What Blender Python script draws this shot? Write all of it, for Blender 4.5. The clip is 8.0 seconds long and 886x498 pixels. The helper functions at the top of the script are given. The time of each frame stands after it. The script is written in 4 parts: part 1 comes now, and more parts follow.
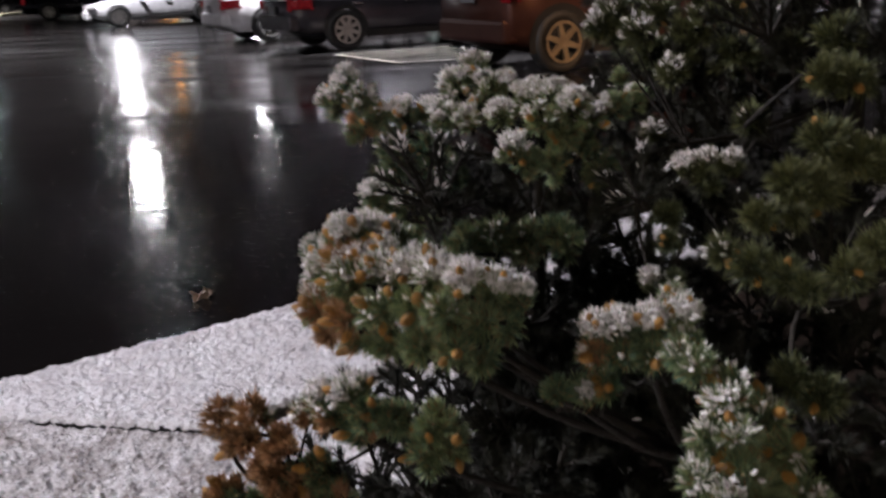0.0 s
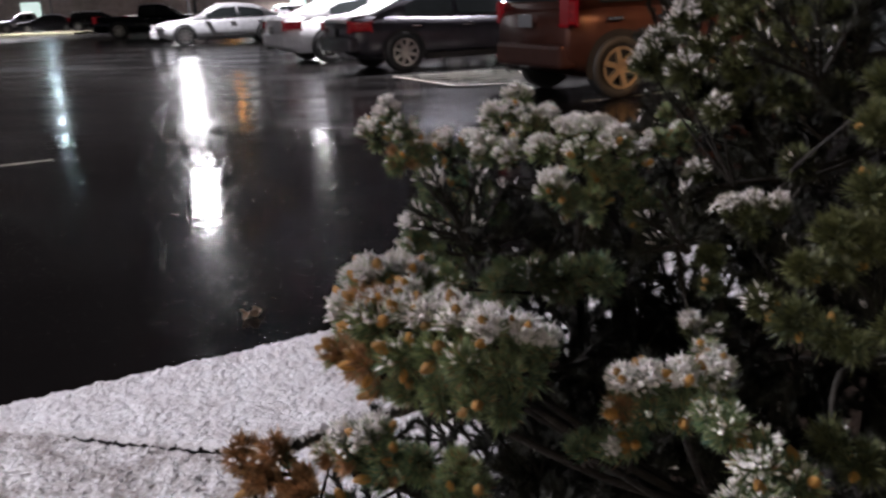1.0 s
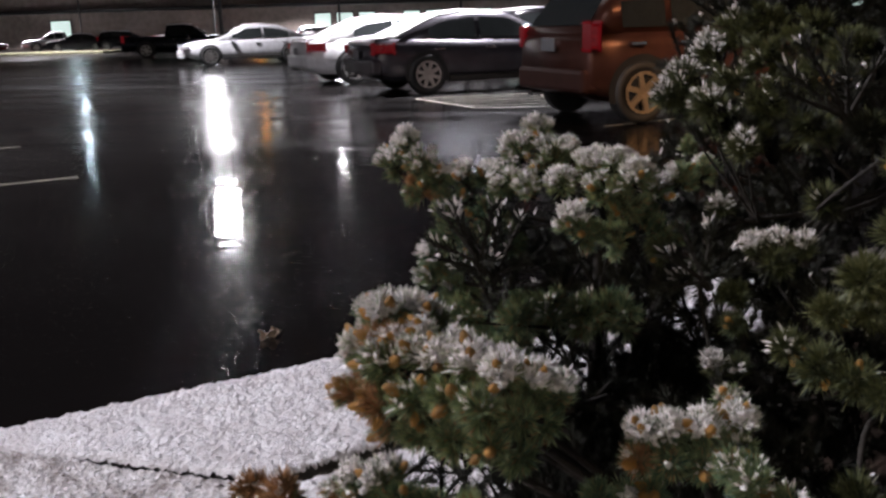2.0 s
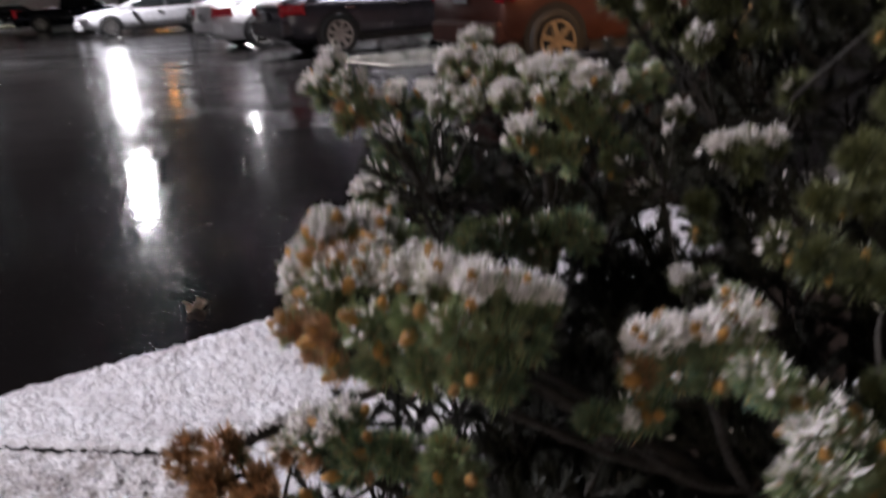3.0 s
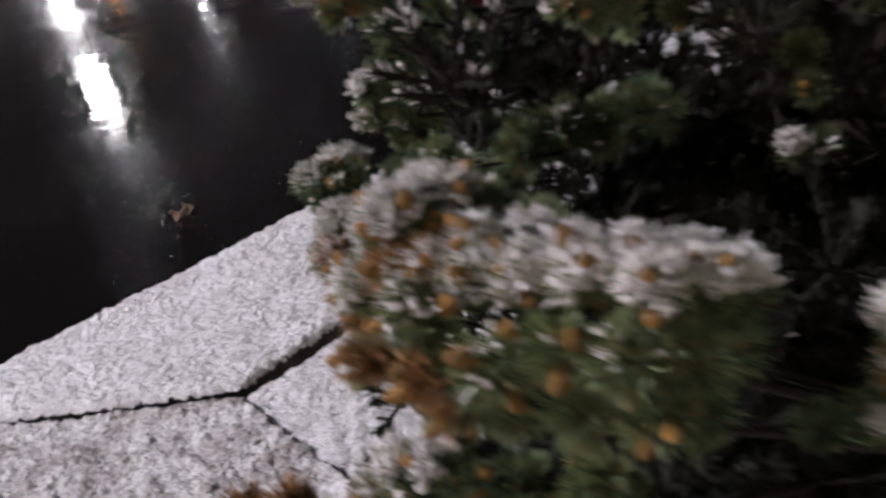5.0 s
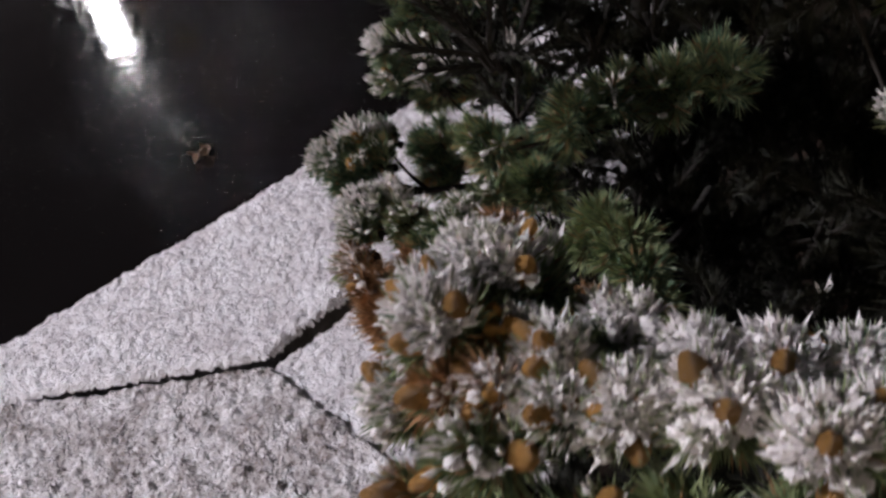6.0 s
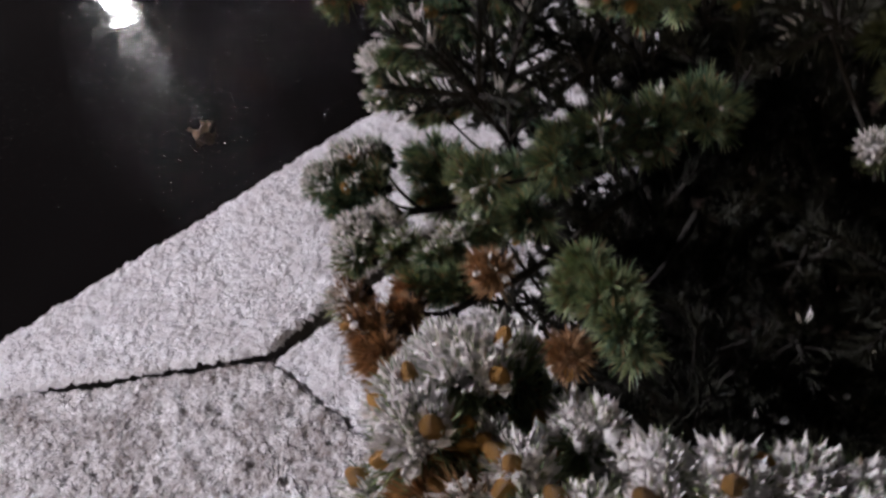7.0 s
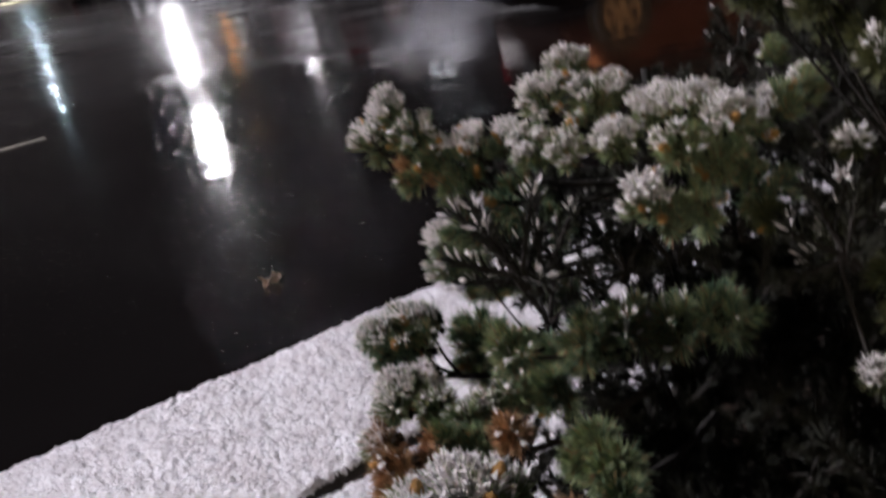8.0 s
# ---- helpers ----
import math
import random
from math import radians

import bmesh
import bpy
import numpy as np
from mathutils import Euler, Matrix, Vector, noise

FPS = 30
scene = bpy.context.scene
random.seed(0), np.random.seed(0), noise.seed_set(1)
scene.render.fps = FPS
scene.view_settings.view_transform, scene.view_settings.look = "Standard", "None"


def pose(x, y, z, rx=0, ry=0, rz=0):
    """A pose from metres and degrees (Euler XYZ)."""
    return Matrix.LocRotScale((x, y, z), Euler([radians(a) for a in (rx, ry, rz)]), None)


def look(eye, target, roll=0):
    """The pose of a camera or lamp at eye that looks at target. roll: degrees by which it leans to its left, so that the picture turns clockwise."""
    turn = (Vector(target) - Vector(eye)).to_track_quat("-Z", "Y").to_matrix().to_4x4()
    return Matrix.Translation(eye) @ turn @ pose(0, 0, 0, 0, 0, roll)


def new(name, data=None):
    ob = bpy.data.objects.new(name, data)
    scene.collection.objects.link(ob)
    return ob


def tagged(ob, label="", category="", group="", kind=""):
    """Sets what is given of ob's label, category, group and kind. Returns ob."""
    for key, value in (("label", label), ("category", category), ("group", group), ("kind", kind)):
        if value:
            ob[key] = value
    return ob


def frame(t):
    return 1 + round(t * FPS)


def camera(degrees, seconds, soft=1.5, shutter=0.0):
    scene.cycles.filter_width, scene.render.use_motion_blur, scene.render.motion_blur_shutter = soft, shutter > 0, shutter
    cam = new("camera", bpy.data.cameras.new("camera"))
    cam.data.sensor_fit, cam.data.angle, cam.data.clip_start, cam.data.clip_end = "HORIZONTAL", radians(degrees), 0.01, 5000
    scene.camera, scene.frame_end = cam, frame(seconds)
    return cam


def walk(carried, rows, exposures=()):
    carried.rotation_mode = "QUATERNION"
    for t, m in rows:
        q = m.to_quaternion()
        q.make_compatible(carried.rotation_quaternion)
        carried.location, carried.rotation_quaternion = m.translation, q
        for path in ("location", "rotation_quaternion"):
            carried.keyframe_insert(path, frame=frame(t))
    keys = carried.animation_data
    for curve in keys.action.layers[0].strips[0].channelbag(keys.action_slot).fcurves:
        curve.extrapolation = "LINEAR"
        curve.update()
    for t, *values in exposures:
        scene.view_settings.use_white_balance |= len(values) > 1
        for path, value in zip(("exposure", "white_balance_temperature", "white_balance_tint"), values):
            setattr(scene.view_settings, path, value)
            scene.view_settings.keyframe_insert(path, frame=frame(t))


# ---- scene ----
cam = camera(54.0, 8.0, 2.6, 0.8)
PATH = [
    (0, (0.902, 1.231, 1.067), (0.868, 3.139, 0.471), -2.8),
    (0.5, (0.913, 1.239, 1.075), (0.806, 3.153, 0.504), -2.9),
    (1, (0.915, 1.243, 1.075), (0.762, 3.162, 0.531), -2.2),
    (1.2, (0.910, 1.238, 1.078), (0.727, 3.156, 0.541), -2.0),
    (2.3, (0.918, 1.259, 1.082), (0.720, 3.188, 0.594), -1.6),
    (2.5, (0.918, 1.254, 1.085), (0.749, 3.184, 0.585), -1.7),
    (3, (0.897, 1.307, 1.042), (0.868, 3.218, 0.453), -4.1),
    (3.5, (0.883, 1.331, 1.009), (0.904, 3.202, 0.299), -4.6),
    (4, (0.886, 1.350, 1.004), (0.924, 3.195, 0.226), -10.0),
    (4.5, (0.882, 1.384, 1.027), (0.895, 3.178, 0.145), -12.8),
    (5, (0.862, 1.433, 1.046), (0.817, 3.214, 0.138), -14.1),
    (5.2, (0.850, 1.453, 1.047), (0.765, 3.225, 0.124), -14.4),
    (6.3, (0.869, 1.523, 1.056), (0.711, 3.180, -0.053), -19.3),
    (6.5, (0.872, 1.527, 1.061), (0.711, 3.168, -0.072), -19.4),
    (7, (0.878, 1.518, 1.083), (0.705, 3.171, -0.030), -19.1),
    (7.5, (0.885, 1.497, 1.092), (0.710, 3.268, 0.179), -15.2),
    (8, (0.889, 1.469, 1.100), (0.676, 3.317, 0.365), -11.5),
]
EXPOSURES = [(0, 0.26, 6380, 11.5), (2.5, 0.28, 6380, 11.5), (3.0, 0.42, 6360, 12.5), (3.5, 0.32, 6380, 12.0), (4.0, 0.20, 6380, 11.5), (5.0, 0.26, 6400, 12.0), (6.5, 0.12, 6440, 13.0), (7.0, 0.12, 6440, 13.0), (8.0, 0.38, 6350, 13.0)]
walk(cam, [(t, look(eye, target, roll)) for t, eye, target, roll in PATH], EXPOSURES)

# ---- night sky, lamps and added fills ----
world = bpy.data.worlds.new("night_sky")
scene.world = world
world.use_nodes = True
wn, wl = world.node_tree.nodes, world.node_tree.links
bg = wn["Background"]
geo = wn.new("ShaderNodeTexCoord")
sep = wn.new("ShaderNodeSeparateXYZ")
ramp = wn.new("ShaderNodeValToRGB")
ramp.color_ramp.elements[0].position, ramp.color_ramp.elements[0].color = 0.0, (0.34, 0.31, 0.325, 1)
ramp.color_ramp.elements[1].position, ramp.color_ramp.elements[1].color = 0.26, (0.009, 0.0075, 0.0075, 1)
low_sky = ramp.color_ramp.elements.new(0.06)
low_sky.color = (0.085, 0.076, 0.079, 1)
mid_sky = ramp.color_ramp.elements.new(0.14)
mid_sky.color = (0.019, 0.0165, 0.017, 1)
wl.new(geo.outputs["Generated"], sep.inputs[0])
wl.new(sep.outputs["Z"], ramp.inputs[0])
wl.new(ramp.outputs[0], bg.inputs["Color"])
bg.inputs["Strength"].default_value = 1.0


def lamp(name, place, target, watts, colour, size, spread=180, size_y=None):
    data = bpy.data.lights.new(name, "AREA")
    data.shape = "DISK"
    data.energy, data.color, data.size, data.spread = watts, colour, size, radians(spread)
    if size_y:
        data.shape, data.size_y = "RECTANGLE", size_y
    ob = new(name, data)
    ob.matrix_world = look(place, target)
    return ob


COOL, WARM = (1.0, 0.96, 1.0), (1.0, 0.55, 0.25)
lamp("yard_light", (-4.9, 2.9, 5.2), (0.3, 2.6, 0.3), 560, (0.97, 0.94, 1.0), 0.5)
# unseen warm lamp on no wall, added and narrowed onto the SUV's orange side
lamp("suv_warm_light", (5.2, 6.2, 4.5), (3.3, 10.7, 0.7), 17, WARM, 0.4, 38)
# added fill from behind the walk lifts the pines' near sides; stands for no fixture
lamp("warm_fill", (-1.6, -4.5, 3.0), (0.9, 1.8, 0.7), 56, (1.0, 0.88, 0.68), 0.4)
# added light over the parked sedans, without a post; tight spread avoids a reflection
lamp("row_fill", (2.0, 20.5, 9.0), (-1.2, 17.0, 0.6), 1700, COOL, 0.6, 76)
# added downlights without posts brighten far cars and shops, spread cut against reflections
for x, y, watts in ((-12.0, 27.0, 1500), (-30.0, 54.0, 9000), (-4.0, 50.0, 7000), (14.0, 46.0, 4500), (-44.0, 72.0, 10000), (-20.0, 74.0, 11000), (2.0, 70.0, 13000)):
    lamp("lot_fill", (x, y, 8.0), (x, y, 0), watts, COOL, 0.6, 120)


# ---- materials ----
def material(name, base, rough=0.6, metal=0.0, vary=0.25, scale=40.0, bump=0.0, bump_scale=200.0, second=None, per_object=False, per_island=False, **more):
    m = bpy.data.materials.new(name)
    m.use_nodes = True
    n, l = m.node_tree.nodes, m.node_tree.links
    p = n["Principled BSDF"]
    p.inputs["Roughness"].default_value, p.inputs["Metallic"].default_value = rough, metal
    for key, value in more.items():
        p.inputs[key.replace("_", " ")].default_value = value
    tex = n.new("ShaderNodeTexCoord")
    a = n.new("ShaderNodeTexNoise")
    a.inputs["Scale"].default_value, a.inputs["Detail"].default_value = scale, 4
    b = n.new("ShaderNodeTexNoise")
    b.inputs["Scale"].default_value, b.inputs["Detail"].default_value = scale * 0.13, 3
    l.new(tex.outputs["Object"], a.inputs["Vector"])
    l.new(tex.outputs["Object"], b.inputs["Vector"])
    add = n.new("ShaderNodeMath")
    add.operation = "MULTIPLY_ADD"
    add.inputs[1].default_value = 0.5
    l.new(a.outputs["Fac"], add.inputs[0])
    half = n.new("ShaderNodeMath")
    half.operation = "MULTIPLY"
    half.inputs[1].default_value = 0.5
    l.new(b.outputs["Fac"], half.inputs[0])
    l.new(half.outputs[0], add.inputs[2])
    out = add.outputs[0]
    if per_object or per_island:
        info = n.new("ShaderNodeObjectInfo") if per_object else n.new("ShaderNodeNewGeometry")
        mixr = n.new("ShaderNodeMath")
        mixr.operation = "MULTIPLY_ADD"
        mixr.inputs[1].default_value = 0.35
        l.new(info.outputs["Random" if per_object else "Random Per Island"], mixr.inputs[0])
        l.new(out, mixr.inputs[2])
        sub = n.new("ShaderNodeMath")
        sub.operation = "SUBTRACT"
        sub.inputs[1].default_value = 0.17
        l.new(mixr.outputs[0], sub.inputs[0])
        out = sub.outputs[0]
    r = n.new("ShaderNodeValToRGB")
    second = second or tuple(c * (1 - vary) for c in base)
    r.color_ramp.elements[0].position, r.color_ramp.elements[0].color = 0.36, (*second, 1)
    r.color_ramp.elements[1].position, r.color_ramp.elements[1].color = 0.62, (*[min(1, c * (1 + vary * 0.4)) for c in base], 1)
    l.new(out, r.inputs[0])
    l.new(r.outputs[0], p.inputs["Base Color"])
    if bump:
        c = n.new("ShaderNodeTexNoise")
        c.inputs["Scale"].default_value, c.inputs["Detail"].default_value = bump_scale, 3
        l.new(tex.outputs["Object"], c.inputs["Vector"])
        k = n.new("ShaderNodeBump")
        k.inputs["Strength"].default_value, k.inputs["Distance"].default_value = 1.0, bump
        l.new(c.outputs["Fac"], k.inputs["Height"])
        l.new(k.outputs[0], p.inputs["Normal"])
    return m


def let_light_through(m, share):
    """Thin needles and crusts of snow let part of the light through."""
    n, l = m.node_tree.nodes, m.node_tree.links
    p, out = n["Principled BSDF"], n["Material Output"]
    thin = n.new("ShaderNodeBsdfTranslucent")
    mix = n.new("ShaderNodeMixShader")
    mix.inputs[0].default_value = share
    l.new(p.inputs["Base Color"].links[0].from_socket, thin.inputs["Color"])
    l.new(p.outputs[0], mix.inputs[1])
    l.new(thin.outputs[0], mix.inputs[2])
    l.new(mix.outputs[0], out.inputs["Surface"])


def glowing(name, colour, strength):
    m = bpy.data.materials.new(name)
    m.use_nodes = True
    p = m.node_tree.nodes["Principled BSDF"]
    p.inputs["Base Color"].default_value = (*[c * 0.5 for c in colour], 1)
    p.inputs["Emission Color"].default_value = (*colour, 1)
    p.inputs["Emission Strength"].default_value = strength
    return m


def wet_asphalt():
    """Wet tarmac: shallow standing water that is smooth in places, coarse stones that break the film in others."""
    m = bpy.data.materials.new("wet_asphalt")
    m.use_nodes = True
    n, l = m.node_tree.nodes, m.node_tree.links
    p = n["Principled BSDF"]
    p.inputs["IOR"].default_value = 1.36
    tex = n.new("ShaderNodeTexCoord")

    def cloud(scale, detail=3.0, stretch=(1, 1, 1)):
        mp = n.new("ShaderNodeMapping")
        mp.inputs["Scale"].default_value = stretch
        mp.inputs["Rotation"].default_value = (0, 0, radians(-30))
        q = n.new("ShaderNodeTexNoise")
        q.inputs["Scale"].default_value, q.inputs["Detail"].default_value = scale, detail
        l.new(tex.outputs["Object"], mp.inputs[0])
        l.new(mp.outputs[0], q.inputs["Vector"])
        return q.outputs["Fac"]

    def ranged(value, a, b, c, d):
        q = n.new("ShaderNodeMapRange")
        for i, v in enumerate((a, b, c, d)):
            q.inputs[i + 1].default_value = v
        l.new(value, q.inputs[0])
        return q.outputs[0]

    stain, grit, pool = cloud(0.7, 4), cloud(90, 2), cloud(0.35, 3, (0.5, 1.6, 1))
    cells = n.new("ShaderNodeTexVoronoi")
    cells.inputs["Scale"].default_value = 85
    l.new(tex.outputs["Object"], cells.inputs["Vector"])
    proud = n.new("ShaderNodeMath")
    proud.operation = "MULTIPLY"
    l.new(ranged(cells.outputs["Distance"], 0.0, 0.45, 1, 0), proud.inputs[0])
    l.new(ranged(cloud(30, 2), 0.50, 0.62, 0, 1), proud.inputs[1])
    r = n.new("ShaderNodeValToRGB")
    r.color_ramp.elements[0].position, r.color_ramp.elements[0].color = 0.3, (0.0016, 0.0014, 0.0014, 1)
    r.color_ramp.elements[1].position, r.color_ramp.elements[1].color = 0.75, (0.0075, 0.0064, 0.0064, 1)
    mix = n.new("ShaderNodeMath")
    mix.operation = "MULTIPLY_ADD"
    mix.inputs[1].default_value = 0.5
    l.new(grit, mix.inputs[0])
    l.new(ranged(stain, 0, 1, 0, 0.5), mix.inputs[2])
    l.new(mix.outputs[0], r.inputs[0])
    l.new(r.outputs[0], p.inputs["Base Color"])
    # the outer part of the lot is an older, coarser surface behind a wavy seam
    place = n.new("ShaderNodeSeparateXYZ")
    l.new(tex.outputs["Object"], place.inputs[0])
    seam = n.new("ShaderNodeMath")
    seam.operation = "MULTIPLY_ADD"
    seam.inputs[1].default_value = 5.0
    l.new(cloud(0.22, 2), seam.inputs[0])
    l.new(place.outputs["Y"], seam.inputs[2])
    old = ranged(seam.outputs[0], 11.3, 12.2, 0, 1)
    worn = n.new("ShaderNodeMath")
    worn.operation = "MULTIPLY_ADD"
    l.new(old, worn.inputs[0])
    l.new(ranged(cloud(0.5, 4, (0.4, 1.8, 1)), 0.35, 0.65, 0.04, 0.19), worn.inputs[1])
    l.new(ranged(pool, 0.35, 0.7, 0.05, 0.085), worn.inputs[2])
    l.new(worn.outputs[0], p.inputs["Roughness"])
    b1 = n.new("ShaderNodeBump")
    b1.inputs["Distance"].default_value = 0.0011
    l.new(ranged(pool, 0.3, 0.7, 0.75, 1.0), b1.inputs["Strength"])
    l.new(proud.outputs[0], b1.inputs["Height"])
    b2 = n.new("ShaderNodeBump")
    b2.inputs["Distance"].default_value, b2.inputs["Strength"].default_value = 0.010, 0.15
    l.new(cloud(7.0, 4, (0.5, 1.5, 1)), b2.inputs["Height"])
    l.new(b1.outputs[0], b2.inputs["Normal"])
    b3 = n.new("ShaderNodeBump")
    b3.inputs["Distance"].default_value, b3.inputs["Strength"].default_value = 0.03, 0.14
    l.new(cloud(1.6, 4, (0.45, 1.9, 1)), b3.inputs["Height"])
    l.new(b2.outputs[0], b3.inputs["Normal"])
    l.new(b3.outputs[0], p.inputs["Normal"])
    return m


ASPHALT = wet_asphalt()
SNOW = material("snow", (0.86, 0.84, 0.87), 0.55, vary=0.22, scale=150, bump=0.006, bump_scale=330, second=(0.62, 0.57, 0.585))
THIN_SNOW = material("thin_snow", (0.84, 0.81, 0.83), 0.6, vary=0.3, scale=140, bump=0.007, bump_scale=300, second=(0.26, 0.21, 0.195))
CONCRETE = material("damp_concrete", (0.16, 0.14, 0.13), 0.6, vary=0.5, scale=60, bump=0.002)
SOIL = material("bark_mulch", (0.030, 0.020, 0.015), 0.9, vary=0.6, scale=90, bump=0.006, bump_scale=120, Specular_IOR_Level=0.1)
LINE = material("worn_road_paint", (0.24, 0.22, 0.18), 0.35, vary=0.5, scale=25)
NEEDLE = material("pine_needle", (0.33, 0.38, 0.20), 0.45, vary=0.4, scale=14, second=(0.095, 0.175, 0.115), per_island=True)
# near-black needles: the deep shade inside the pines is put into this colour
DEEP_SHADE_NEEDLE = material("deep_shade_needle", (0.018, 0.018, 0.009), 0.7, vary=0.5, scale=12, second=(0.007, 0.008, 0.005), per_island=True)
BROWN = material("withered_needle", (0.48, 0.28, 0.15), 0.6, vary=0.4, scale=20, second=(0.24, 0.14, 0.07), per_island=True)
FROST = material("snow_crusted_needle", (0.93, 0.89, 0.885), 0.5, vary=0.12, scale=60, bump=0.0015, bump_scale=500)
# darker copy of pine_needle that carries the tall pine's shade in its colour
SHADE_NEEDLE = material("shaded_pine_needle", (0.115, 0.12, 0.05), 0.5, vary=0.4, scale=12, second=(0.038, 0.055, 0.03), per_island=True)
let_light_through(FROST, 0.30)
let_light_through(NEEDLE, 0.25)
BUD = material("pine_bud", (0.66, 0.34, 0.085), 0.5, vary=0.4, scale=200, bump=0.001, bump_scale=600, per_object=True)
BARK = material("pine_bark", (0.015, 0.011, 0.008), 0.85, vary=0.6, scale=60, bump=0.004, bump_scale=90)
LEAF = material("fallen_leaf", (0.58, 0.44, 0.35), 0.35, vary=0.4, scale=60)
TYRE = material("tyre_rubber", (0.02, 0.02, 0.02), 0.6, vary=0.3)
ALLOY = material("alloy_rim", (0.55, 0.54, 0.52), 0.3, 0.9, vary=0.2)
GLASS = material("tinted_glass", (0.022, 0.025, 0.026), 0.08, vary=0.2)
CHROME = material("chrome_trim", (0.6, 0.6, 0.6), 0.15, 1.0, vary=0.1)
PLASTIC = material("black_plastic", (0.015, 0.015, 0.015), 0.45, vary=0.3)
TAIL = material("tail_lamp_red", (0.09, 0.004, 0.006), 0.15, vary=0.7, scale=14, Emission_Color=(1.0, 0.03, 0.05, 1.0), Emission_Strength=0.05)
HEADLAMP = material("headlamp_lens", (0.5, 0.5, 0.5), 0.1, vary=0.2)
PLATE = material("plate_white", (0.2, 0.2, 0.21), 0.4, vary=0.1)


# ---- mesh helpers ----
def part(name, bm, mat, parent=None, label=""):
    me = bpy.data.meshes.new(name)
    bm.to_mesh(me)
    bm.free()
    return finish(name, me, mat, parent, label)


def finish(name, me, mat, parent=None, label="", smooth=False):
    for m in (mat if isinstance(mat, (list, tuple)) else [mat]):
        me.materials.append(m)
    if smooth:
        me.polygons.foreach_set("use_smooth", [True] * len(me.polygons))
    ob = new(name, me)
    ob.parent = parent
    return tagged(ob, label)


def raw(name, verts, faces, mat, parent=None, label="", smooth=False):
    me = bpy.data.meshes.new(name)
    me.from_pydata(verts, [], faces)
    me.update()
    return finish(name, me, mat, parent, label, smooth)


def empty(name, m, label, category, group=""):
    ob = new(name)
    ob.empty_display_size = 0.1
    ob.matrix_world = m
    return tagged(ob, label, category, group)


def box(x0, x1, y0, y1, z0, z1, bevel=0.0, bm=None):
    bm = bm or bmesh.new()
    got = bmesh.ops.create_cube(bm, size=1.0)["verts"]
    for v in got:
        v.co = Vector((x0 + (v.co.x + 0.5) * (x1 - x0), y0 + (v.co.y + 0.5) * (y1 - y0), z0 + (v.co.z + 0.5) * (z1 - z0)))
    if bevel:
        bmesh.ops.bevel(bm, geom=list({e for v in got for e in v.link_edges}), offset=bevel, segments=2, affect="EDGES", profile=0.5)
    return bm


def tube(points, radii, sides=7):
    """Verts and faces of a bent, tapered tube."""
    verts, faces = [], []
    pts = [Vector(p) for p in points]
    for i, p in enumerate(pts):
        d = (pts[min(i + 1, len(pts) - 1)] - pts[max(i - 1, 0)]).normalized()
        u = d.cross(Vector((0.31, 0.17, 0.94))).normalized() if abs(d.z) < 0.9 else d.cross(Vector((1, 0, 0))).normalized()
        w = d.cross(u)
        for k in range(sides):
            a = 2 * math.pi * k / sides
            verts.append(p + radii[i] * (math.cos(a) * u + math.sin(a) * w))
    for i in range(len(pts) - 1):
        for k in range(sides):
            a, b = i * sides + k, i * sides + (k + 1) % sides
            faces.append((a, b, b + sides, a + sides))
    faces.append(tuple(range(sides))[::-1])
    faces.append(tuple(range((len(pts) - 1) * sides, len(pts) * sides)))
    return verts, faces


# ---- ground, kerb, walkway, bed ----
raw("ground", [(-700, -700, 0), (700, -700, 0), (700, 900, 0), (-700, 900, 0)], [(0, 1, 2, 3)], ASPHALT)
tagged(bpy.data.objects["ground"], "wet black asphalt parking lot reflecting the lamps", "parking lot", kind="structure")

TOP = 0.490
CORNER = Vector((0.568, 2.281))
EDGE_P, EDGE_D = Vector((0.121, 2.424)), Vector((0.823, 0.567)).normalized()
ON_RIGHT, ON_LEFT, ON_FRONT = Vector((0.79, 0.613)), Vector((-0.985, 0.172)), Vector((0.58, -0.815))


def slab(name, outline, z0, z1, mat, label, category):
    bm = bmesh.new()
    f = bm.faces.new([bm.verts.new((x, y, z1)) for x, y in outline])
    bmesh.ops.recalc_face_normals(bm, faces=[f])
    if f.normal.z < 0:
        f.normal_flip()
    got = bmesh.ops.extrude_face_region(bm, geom=[f])
    for v in got["geom"]:
        if isinstance(v, bmesh.types.BMVert):
            v.co.z = z0
    bmesh.ops.recalc_face_normals(bm, faces=bm.faces[:])
    return tagged(part(name, bm, mat), label, category, kind="structure")


def far(p, d, s):
    return (p[0] + d[0] * s, p[1] + d[1] * s)


e0, e1 = far(EDGE_P, EDGE_D, -6), far(EDGE_P, EDGE_D, 8)
MEET = (0.042, 2.371)
KERB_CORNER, WALK_CORNER = (CORNER[0] + 0.001, CORNER[1] + 0.002), (CORNER[0] - 0.001, CORNER[1] - 0.002)
slab("kerb", [MEET, e1, far(CORNER, ON_RIGHT, 8), KERB_CORNER], -0.05, TOP - 0.012, CONCRETE, "broad concrete edge of the raised bed under snow", "kerb")
slab("pavement", [WALK_CORNER, MEET, e0, (-6, -4), far(CORNER, ON_FRONT, 8.5)], -0.05, TOP - 0.016, CONCRETE, "raised concrete walkway slab under granular snow", "walkway")
WALL = material("rendered_wall", (0.34, 0.31, 0.28), 0.85, vary=0.3, scale=12, bump=0.002)
tagged(part("wall_south", box(-12, 12, -6.4, -6.0, 0.0, 5.0, 0.02), WALL), "plain rendered house wall beside the walkway", "wall", kind="structure")
slab("planting_bed", [(CORNER[0] - 0.02, CORNER[1]), far(CORNER, ON_RIGHT, 8), (9, 2), far(CORNER, ON_FRONT, 8)], -0.05, TOP - 0.03, SOIL, "dark bark mulch bed below the pines", "planting bed")


